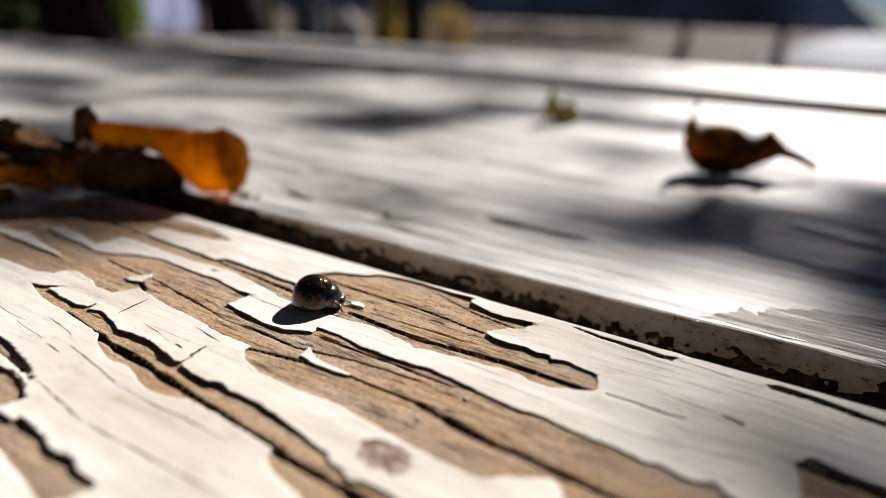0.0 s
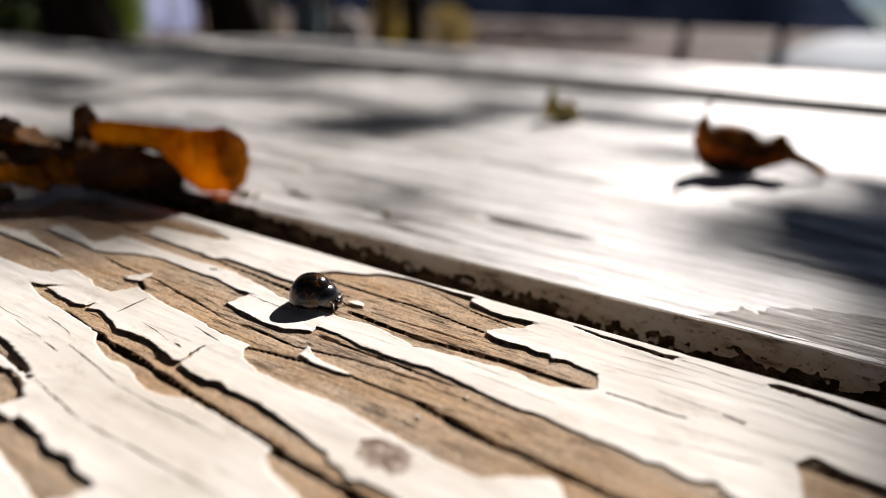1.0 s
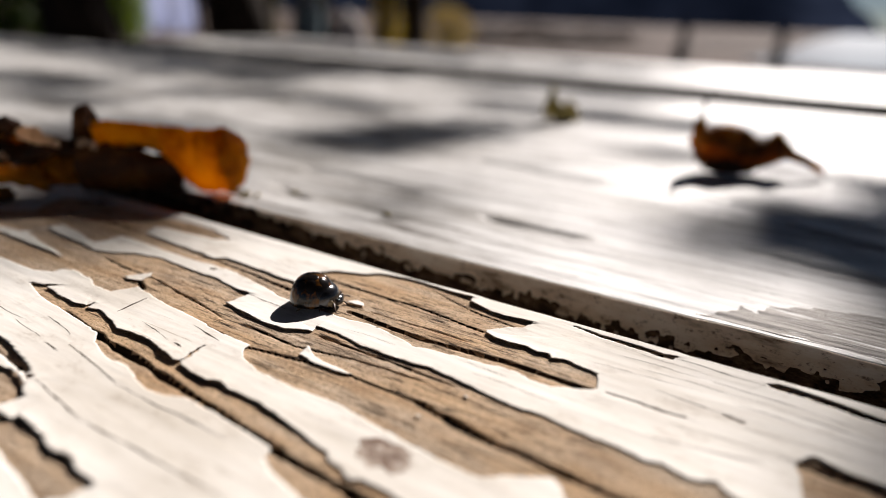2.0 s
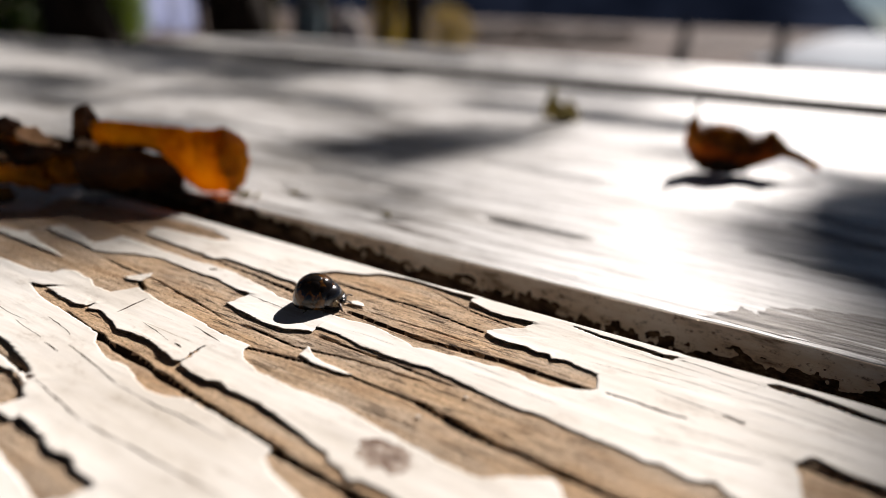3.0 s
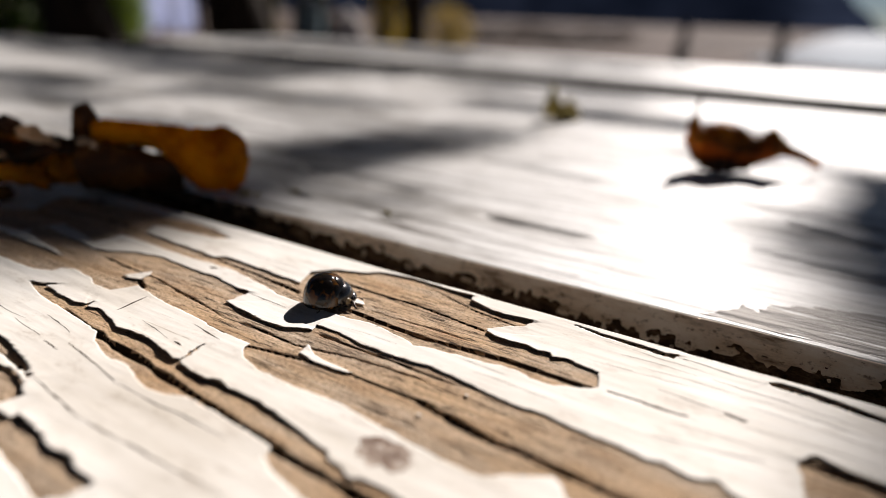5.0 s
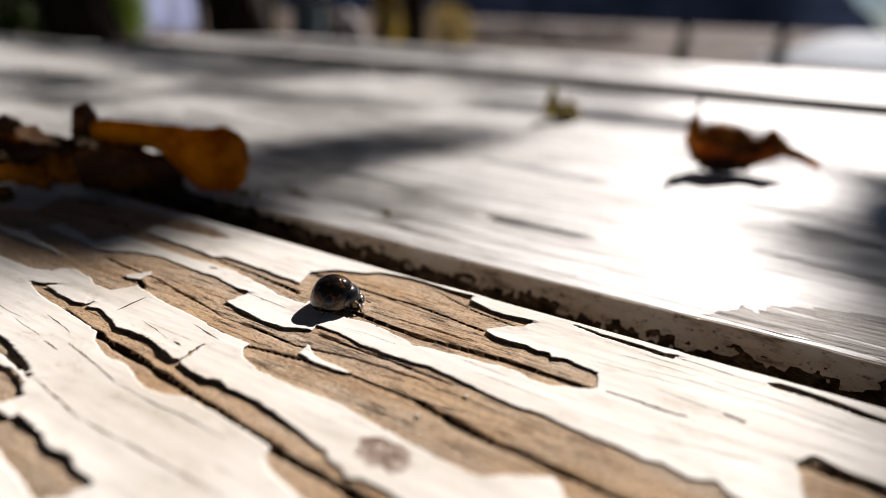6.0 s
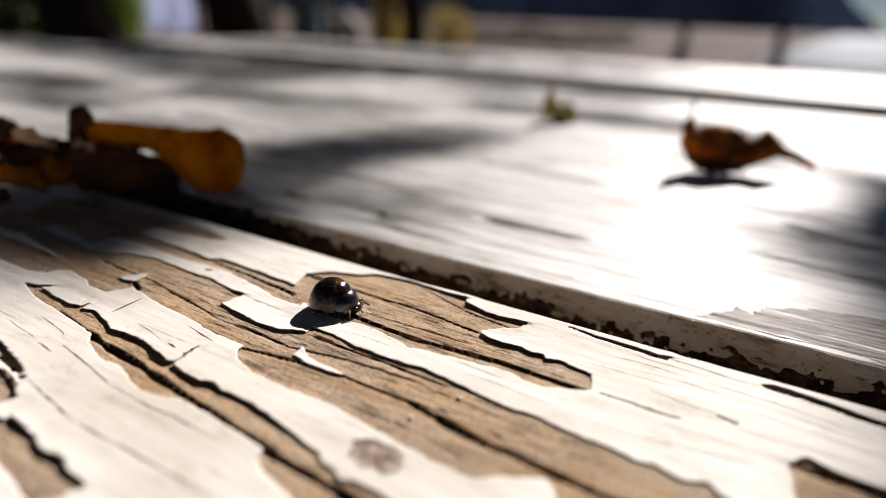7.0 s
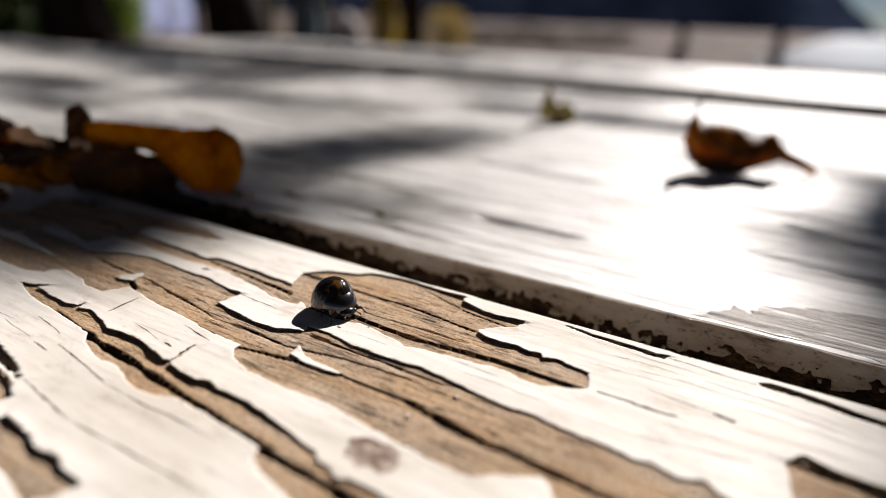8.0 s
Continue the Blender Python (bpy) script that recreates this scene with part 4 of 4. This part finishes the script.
    bmesh.ops.scale(bm, vec=(2.5, 1.75, 0.55), verts=bm.verts)
    part("belly", bm, LEG, bug).location = (-0.3 * MM, 0, 0.65 * MM)
    legs = []
    for x, fx in ((1.5, 0.9), (0.1, 0.1), (-1.2, -0.9)):
        for side in (1, -1):
            bm = bmesh.new()
            tube(bm, [(0, 0, 0), (fx * 0.35 * MM, side * 0.6 * MM, 0.10 * MM), (fx * 0.55 * MM, side * 0.95 * MM, -0.42 * MM), (fx * 0.85 * MM, side * 1.1 * MM, -0.52 * MM)],
                 [0.2 * MM, 0.17 * MM, 0.1 * MM, 0.06 * MM], 8)
            leg = part("leg", bm, LEG, bug)
            leg.location = (x * MM, side * 1.05 * MM, 0.55 * MM)
            legs.append(leg)
    return bug, legs


# ---- the tree that shades the table ----
def foliage(bm, spots, size, droop=0.5):
    """Small folded leaves at the given places."""
    for p in spots:
        s = size * random.uniform(0.6, 1.2)
        m = Matrix.Translation(p) @ Euler((random.uniform(-1, 1), random.uniform(-1, 1), random.uniform(0, 6.3))).to_matrix().to_4x4()
        a, b, c, d, e, f = (bm.verts.new(m @ Vector(q)) for q in ((0, -s, 0), (s * 0.55, -s * 0.2, s * 0.12), (s * 0.35, s * 0.5, s * 0.1), (0, s, 0), (-s * 0.35, s * 0.5, s * 0.1), (-s * 0.55, -s * 0.2, s * 0.12)))
        bm.faces.new((a, b, c, d))
        bm.faces.new((a, d, e, f))


def shade_place(u, v, reach):
    """The place at that reach towards the sun from a spot on the table (millimetres)."""
    return Vector((u * MM, v * MM, TOP)) + SUN * reach


def make_branch(name, targets, reach, size, parent, stem):
    """A leafy branch whose leaves hang in the sun's way to the targets: (u, v, spread u, spread v, count)."""
    hub = shade_place(targets[0][0], targets[0][1], reach)
    limb = new(name)
    limb.parent = parent
    bm = bmesh.new()
    for u, v, su, sv, count in targets:
        spots = []
        for _ in range(count):
            a, r = random.uniform(0, 6.283), math.sqrt(random.random())
            spots.append(shade_place(u + su * r * math.cos(a), v + sv * r * math.sin(a), reach * random.uniform(0.93, 1.07)) - hub)
        foliage(bm, spots, size)
        mid = shade_place(u, v, reach) - hub
        twig = bmesh.new()
        tube(twig, [mid, mid + SUN * 0.3], [0.0015, 0.003], 5)
        part("twig", twig, BARK, limb)
    part("leaves", bm, RUSSET_LEAF, limb)
    stalk = bmesh.new()
    tube(stalk, [SUN * 0.5, SUN * 0.7 + Vector(stem) * 0.15, SUN * 1.0 + Vector(stem)], [0.003, 0.004, 0.010], 6)
    part("stalk", stalk, BARK, limb)
    return limb, hub


# ---- the shore behind ----
def make_shore():
    def slab(name, outline, z, mat, label):
        bm = bmesh.new()
        bm.faces.new([bm.verts.new((x, y, z)) for x, y in outline])
        return tagged(part(name, bm, mat), label, name, kind="structure")

    slab("ground", [(-4500, -4500), (4500, -4500), (4500, 4500), (-4500, 4500)], 0.0, GRASS, "dry tan grass of the lake shore")


def make_tree(name, x, y, radius, height, mat, crown_r, crown_z, count, leaf, label, seed, bark=None):
    random.seed(seed)
    tree = tagged(new(name), label, "tree")
    bm = bmesh.new()
    pts = [(0.12 * math.sin(i * 1.7 + seed), 0.1 * math.cos(i * 1.3), height * i / 6) for i in range(7)]
    tube(bm, pts, [radius * (1.25 - 0.15 * i) if i else radius * 1.5 for i in range(7)], 10)
    for i in range(7):
        a = i * 2.4 + seed
        z = height * (0.45 + 0.07 * i)
        tube(bm, [(0, 0, z), (math.cos(a) * crown_r * 0.4, math.sin(a) * crown_r * 0.4, z + crown_r * 0.3), (math.cos(a) * crown_r * 0.8, math.sin(a) * crown_r * 0.8, z + crown_r * 0.45)], [radius * 0.4, radius * 0.25, radius * 0.08], 6)
    part("trunk", bm, bark or BARK, tree)
    bm = bmesh.new()
    spots = []
    for _ in range(count // 12):
        c = Vector((random.gauss(0, 0.5), random.gauss(0, 0.5), random.gauss(0, 0.42)))
        spots += [Vector((0, 0, crown_z)) + (c + Vector([random.gauss(0, 0.16) for _ in range(3)])) * crown_r for _ in range(12)]
    foliage(bm, spots, leaf)
    part("crown", bm, mat, tree)
    tree.location = (x, y, 0)
    return tree


def make_bush(name, x, y, r, h, mat, label, seed, count=900, leaf=0.06):
    random.seed(seed)
    bush = tagged(new(name), label, "bush")
    bm = bmesh.new()
    spots = []
    for _ in range(count):
        a, q, z = random.uniform(0, 6.283), math.sqrt(random.random()), random.random()
        k = 0.55 + 0.45 * math.sin(math.pi * min(1, z * 0.9 + 0.15)) + random.gauss(0, 0.08)
        spots.append((math.cos(a) * q * r * k, math.sin(a) * q * r * k, z * h))
    foliage(bm, [Vector(s) for s in spots], leaf)
    for i in range(9):
        a = i * 0.7
        wood = bmesh.new()
        tube(wood, [(0, 0, 0), (math.cos(a) * r * 0.4, math.sin(a) * r * 0.4, h * 0.5), (math.cos(a) * r * 0.7, math.sin(a) * r * 0.7, h * 0.9)], [0.03, 0.02, 0.008], 5)
        part("stem", wood, BARK, bush)
    part("foliage", bm, mat, bush)
    bush.location = (x, y, 0)
    return bush


def at(bearing_x, bearing_y, far):
    q = far / math.hypot(bearing_x, bearing_y)
    return bearing_x * q, bearing_y * q


def make_lake():
    bm = bmesh.new()
    ring = [(-1.6, 17.5), (0.6, 16.6), (3, 16.2), (6, 15.5), (60, 9), (2400, -300), (2400, 4200), (60, 4200), (22, 900), (1.2, 150), (-0.8, 60), (-1.0, 34), (-1.2, 26), (-1.5, 21)]
    bm.faces.new([bm.verts.new((x, y, 0.03)) for x, y in ring])
    tagged(part("water", bm, WATER), "bright rippled lake water beyond the shore", "water", kind="structure")


def make_hills():
    bm = bmesh.new()
    rows = []
    for i in range(121):
        a = radians(168 - i * 0.7)
        ridge = 330 + 70 * noise.noise((i * 0.12, 0, 3)) + 18 * noise.noise((i * 0.7, 2, 3))
        ridge *= min(1.0, max(0.0, (117.0 - i) / 12.0)) if i > 60 else 1.0
        row = []
        for k in range(9):
            d = 1500 + 900 * k / 8
            z = ridge * math.sin(math.pi / 2 * k / 8) + (10 * noise.noise((i * 0.9, k * 0.8, 9)) if 0 < k < 8 else 0)
            row.append(bm.verts.new((math.cos(a) * d, math.sin(a) * d, max(z, 0) - (1 if k == 0 else 0))))
        rows.append(row)
    for a, b in zip(rows, rows[1:]):
        for k in range(8):
            bm.faces.new((a[k], b[k], b[k + 1], a[k + 1]))
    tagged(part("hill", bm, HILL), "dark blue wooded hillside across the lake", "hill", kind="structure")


# A made-up banner in place of an unclear bright shape.
def make_banner():
    thing = tagged(new("banner"), "made-up pale blue banner in place of an unclear bright shape", "banner")
    bm = bmesh.new()
    rows = [[bm.verts.new((-0.62 + 1.24 * i / 12, 0.04 * math.sin(i * 0.9) + 0.03 * math.sin(j * 1.3 + i), 0.2 + 2.0 * j / 12)) for j in range(13)] for i in range(13)]
    for a, b in zip(rows, rows[1:]):
        for j in range(12):
            bm.faces.new((a[j], b[j], b[j + 1], a[j + 1]))
    cloth = part("cloth", bm, PALE_PANEL, thing)
    cloth.modifiers.new("thickness", "SOLIDIFY").thickness = 0.001
    for x in (-0.66, 0.66):
        bm = bmesh.new()
        tube(bm, [(x, 0, 0), (x, 0, 2.35)], [0.04, 0.04], 10)
        part("post", bm, BARK, thing)
    thing.matrix_basis = pose(*at(-0.802, 0.597, 16.0), 0, 0, 0, 53)


# A made-up barrel where an unidentified teal shape stands.
def make_barrel():
    barrel = tagged(new("barrel"), "made-up teal barrel in place of an unclear teal shape", "barrel")
    bm = bmesh.new()
    levels = [(0, 0.17), (0.02, 0.185), (0.26, 0.185), (0.28, 0.197), (0.30, 0.185), (0.52, 0.185), (0.54, 0.197), (0.56, 0.185), (0.80, 0.185), (0.82, 0.192)]
    tube(bm, [(0, 0, z) for z, _ in levels], [r for _, r in levels], 24)
    part("drum", bm, TEAL, barrel)
    bm = bmesh.new()
    tube(bm, [(0, 0, 0.825), (0, 0, 0.85)], [0.178, 0.17], 24)
    part("lid", bm, TEAL, barrel)
    barrel.location = (*at(-0.671, 0.741, 8.0), 0)


def make_rock():
    rock = tagged(new("rock"), "pale rounded rock lying on the dry grass", "rock")
    bm = bmesh.new()
    bmesh.ops.create_icosphere(bm, subdivisions=4, radius=0.2)
    for v in bm.verts:
        v.co *= 1 + 0.22 * noise.noise(v.co * 6) + 0.08 * noise.noise(v.co * 18)
        v.co.z = max(v.co.z * 1.5, -0.12)
    bmesh.ops.translate(bm, vec=(0, 0, 0.42), verts=bm.verts)
    bmesh.ops.scale(bm, vec=(1, 1, 1.15), verts=bm.verts)
    for v in bm.verts:
        v.co.z = max(0.0, (v.co.z - 0.34) * 1.6)
    part("boulder", bm, PALE_ROCK, rock)
    rock.location = (*at(-0.622, 0.783, 7.0), 0)


def make_bench():
    bench = tagged(new("park_bench"), "dark low park bench on the shore", "bench")
    bm = bmesh.new()
    for y in (-0.16, 0, 0.16):
        bmesh.ops.create_cube(bm, size=1, matrix=Matrix.LocRotScale((0, y, 0.46), None, (1.8, 0.12, 0.035)))
    part("seat", bm, DARK_METAL, bench, smooth=False)
    for x in (-0.8, 0.8):
        bm = bmesh.new()
        bmesh.ops.create_cube(bm, size=1, matrix=Matrix.LocRotScale((x, 0, 0.22), None, (0.2, 0.4, 0.445)))
        bmesh.ops.create_cube(bm, size=1, matrix=Matrix.LocRotScale((x, 0.2, 0.62), None, (0.16, 0.06, 0.5)))
        part("support", bm, DARK_METAL, bench, smooth=False)
    bench.matrix_basis = pose(*at(-0.11, 0.99, 12.5), 0, 0, 0, 4)


random.seed(4)
make_shore()
make_lake()
make_hills()
make_tree("tree", *at(-0.742, 0.67, 8.0), 0.30, 6.0, GREEN_LEAF, 2.2, 5.4, 1500, 0.09, "thick dark-barked tree on the shore", 3)
make_tree("tree", *at(-0.683, 0.73, 9.5), 0.09, 5.0, YELLOW_LEAF, 1.6, 4.6, 1000, 0.08, "slim dark tree with yellowing leaves", 5)
make_tree("tree", *at(-0.655, 0.755, 9.0), 0.12, 5.0, YELLOW_LEAF, 1.6, 4.6, 1000, 0.08, "slim dark tree with yellowing leaves", 8)
make_tree("tree", *at(-0.548, 0.837, 9.0), 0.17, 5.0, YELLOW_LEAF, 1.8, 4.8, 1200, 0.08, "dark bare-trunked tree beside yellow bushes", 11)
make_tree("tree", *at(-0.868, 0.497, 7.0), 0.27, 6.0, GREEN_LEAF, 2.2, 5.4, 1500, 0.09, "thick dark-barked tree on the shore", 14)
make_bush("bush", *at(-0.838, 0.545, 15.0), 0.62, 2.2, LIME_LEAF, "leafy bright green bush on the shore", 21, 1500, 0.09)
make_bush("bush", *at(-0.905, 0.425, 8.0), 0.75, 1.7, GREEN_LEAF, "dense dark green bush beside thick trees", 26, 2600, 0.08)
make_bush("bush", *at(-0.580, 0.815, 8.4), 0.23, 1.25, GOLD_LEAF, "golden yellow autumn bush beside a dark trunk", 22, 700, 0.05)
make_bush("bush", *at(-0.50, 0.866, 16.0), 0.7, 1.0, YELLOW_LEAF, "yellow autumn bush on the grassy shore", 24)
make_bush("bush", *at(-0.712, 0.702, 8.8), 0.16, 1.7, OLIVE_LEAF, "slim dark olive bush between tree trunks", 27, 500, 0.05)
make_tree("tree", *at(-0.884, 0.468, 9.0), 0.19, 6.0, GREEN_LEAF, 2.0, 5.4, 900, 0.09, "grey-barked tree on the shore", 31, GREY_BARK)
for x, y, far, r, h, seed in ((-0.46, 0.888, 21.0, 1.3, 0.62, 34), (-0.40, 0.917, 23.0, 1.5, 0.66, 35), (-0.34, 0.94, 22.0, 1.4, 0.58, 36), (-0.28, 0.96, 24.0, 1.5, 0.6, 37)):
    make_bush("bush", *at(x, y, far), r, h, RUSSET_LEAF, "low dry brown bush on the shore", seed, 700, 0.07)
make_banner()
make_bench()
make_barrel()
make_rock()

make_table()
make_left_leaf()
right_leaf = make_right_leaf()
make_small_leaf()
for x, y, size, seed in ((-77.5, 68.0, 2.6, 1.0), (-75.8, 67.2, 1.8, 2.0), (-74.6, 68.6, 1.4, 3.0), (-52.0, 73.2, 1.6, 4.0), (-71.0, 73.4, 1.4, 5.0)):
    make_crumb(x, y, size, seed)
bug, legs = make_beetle()

random.seed(9)
shade_tree = tagged(new("tree"), "unseen russet autumn tree added to shade the table", "tree")
bm = bmesh.new()
tube(bm, [(3.0, -1.2, 0), (2.85, -1.1, 1.2), (2.5, -0.9, 2.4), (1.6, -0.6, 3.2), (0.2, -0.5, 3.5), (-1.6, -0.7, 3.6)], [0.24, 0.18, 0.15, 0.10, 0.07, 0.03], 12)
tube(bm, [(2.5, -0.9, 2.4), (2.2, 0.2, 3.0), (1.6, 1.0, 3.3), (0.9, 1.5, 3.1)], [0.12, 0.07, 0.04, 0.015], 10)
part("trunk", bm, BARK, shade_tree)


def make_canopy(count):
    """Unseen leaves added over and around the table to block sky light, open towards the sun and the lake."""
    bm = bmesh.new()
    spots = []
    ahead = Vector((-0.49, 0.87, 0))
    while len(spots) < count:
        way = Vector([random.gauss(0, 1) for _ in range(3)]).normalized()
        if way.z < 0.3 or way.dot(SUN) > 0.95 or (way.dot(ahead) > 0.55 and way.z < 0.5):
            continue
        c = Vector((0, 0.1, TOP)) + way * random.uniform(2.6, 4.4)
        spots += [c + Vector([random.gauss(0, 0.14) for _ in range(3)]) for _ in range(14)]
    foliage(bm, [p for p in spots if (p - Vector((0, 0.1, TOP))).normalized().dot(SUN) < 0.96], 0.075)
    return part("crown", bm, RUSSET_LEAF, shade_tree, "unseen dense russet leaves added to block sky light")


make_canopy(26000)
REACH = 1.9
# unseen leaf clusters, added wherever the table needs a spot of shade
limb_still, hub_still = make_branch("limb", [(20, 122, 14, 34, 62), (-198, 150, 24, 12, 34), (-268, 134, 40, 16, 110), (-150, 168, 40, 14, 36), (-330, 240, 140, 45, 500), (36, 70, 12, 20, 14), (16, 84, 11, 18, 32), (18, 45, 13, 9, 15), (-114, 52, 18, 9, 30), (-106, 63, 16, 8, 40), (-104, 52, 13, 5, 18), (-94, 42, 14, 5, 20), (-260, 200, 60, 30, 80), (-330, 395, 130, 60, 680), (-170, 390, 110, 50, 240), (-210, 108, 34, 10, 40), (-78, 44, 16, 7, 10), (-64, 80, 16, 8, 8), (-520, 250, 170, 34, 520), (-60, 205, 60, 14, 100), (-95, 250, 50, 12, 50), (24, 100, 12, 20, 16), (-230, 270, 90, 16, 90), (-150, 95, 26, 8, 36)], REACH, 0.008, shade_tree, (0.9, 0, 0.2))
limb_blot, hub_blot = make_branch("limb", [(-84, 130, 16, 20, 38), (-94, 111, 17, 10, 26), (-80, 106, 11, 7, 14), (-78, 150, 17, 20, 30)], REACH, 0.008, shade_tree, (-0.7, 0.5, 0.1))
limb_open, hub_open = make_branch("limb", [(-20, 150, 28, 8, 22), (-8, 98, 14, 18, 26), (-16, 92, 14, 14, 30), (-6, 116, 12, 10, 26), (-4, 50, 13, 9, 7)], REACH, 0.008, shade_tree, (0.9, 0.2, 0.15))
limb_near, hub_near = make_branch("limb", [(-90, 45, 23, 11, 185), (-84, 68, 24, 10, 115), (-100, 50, 20, 12, 60), (-83, 37, 16, 6, 95)], REACH, 0.008, shade_tree, (-0.9, 0.1, 0.1))

limb_start, hub_start = make_branch("limb", [(-25, 100, 32, 24, 13), (-10, 128, 24, 14, 7)], REACH, 0.008, shade_tree, (0.9, 0.2, 0.15))


def sway(limb, hub, rows):
    """Keys a branch by (seconds, drift along u, drift along v) of its shade on the table, in millimetres."""
    walk(limb, [(t, Matrix.Translation(hub + Vector((du * MM, dv * MM, 0)))) for t, du, dv in rows])


def motions():
    spots = [(0.0, -39.45, 44.10, 40), (0.6, -39.45, 44.00, 36), (1.0, -39.65, 44.00, 28), (1.5, -39.65, 44.00, 26), (2.8, -39.35, 44.20, 36), (3.2, -39.25, 44.20, 36),
             (3.6, -39.05, 44.40, 42), (4.0, -38.95, 44.50, 46), (4.5, -38.75, 44.60, 46), (5.8, -37.60, 44.80, 44), (6.3, -37.10, 44.75, 36), (6.8, -36.80, 44.60, 24), (7.3, -36.60, 44.40, 4), (8.0, -36.30, 44.20, -20)]
    walk(bug, [(t, pose(u * MM, v * MM, TOP + 0.05 * MM, 0, 0, a)) for t, u, v, a in spots])
    for i, leg in enumerate(legs):
        home = leg.location.copy()
        rows = [(t, Matrix.Translation(home) @ pose(0, 0, 0, 0, 0, 9 * math.sin(5.1 * t + (math.pi if i in (0, 3, 4) else 0)))) for t in (k * 0.4 for k in range(21))]
        walk(leg, rows)
    rest = (-7.7, 142.5)
    walk(right_leaf, [(t, pose((rest[0] + dx) * MM, rest[1] * MM, TOP + (0.1 - 0.12 * a) * MM, 0, a, 24)) for t, dx, a in
                      ((0.0, 0, 0), (0.3, 0.8, 1.5), (0.6, 1.4, 3), (1.0, 1.6, 3.5), (1.6, 1.4, 3), (2.8, 0.4, 1), (3.4, 0, 0), (4.5, 0.3, 0), (6.0, 0.3, 0.5), (7.2, 0, 0), (7.6, 0.4, 1.5), (8.0, 0.7, 3.5))])
    sway(limb_still, hub_still, [(0.0, 0, 0), (2.0, 4, 2), (4.0, 0, 0), (6.0, 5, 2), (8.0, 6, 0)])
    sway(limb_blot, hub_blot, [(0.0, -20, 26), (1.0, -16, 20), (1.7, -8, 8), (2.8, 6, -2), (4.0, 4, -8), (6.0, 0, -14), (8.0, -2, -14)])
    sway(limb_open, hub_open, [(0.0, 0, 0), (0.3, 8, 5), (1.0, 13, 7), (1.6, 8, 3), (2.8, 18, 10), (4.0, 15, 7), (4.5, 20, 9), (6.0, 26, 11), (8.0, 27, 11)])
    sway(limb_start, hub_start, [(0.0, 0, 0), (0.3, 25, 5), (0.8, 80, 15), (1.6, 125, 25), (2.8, 140, 25), (8.0, 140, 25)])
    sway(limb_near, hub_near, [(0.0, -72, 0), (0.6, -60, 0), (1.2, -42, 0), (1.6, -62, 0), (2.8, -38, 0), (3.6, -42, 0), (4.0, -34, 0), (4.5, -14, 0), (5.8, -2, 0), (6.4, 0, 0), (8.0, 1, 0)])


motions()
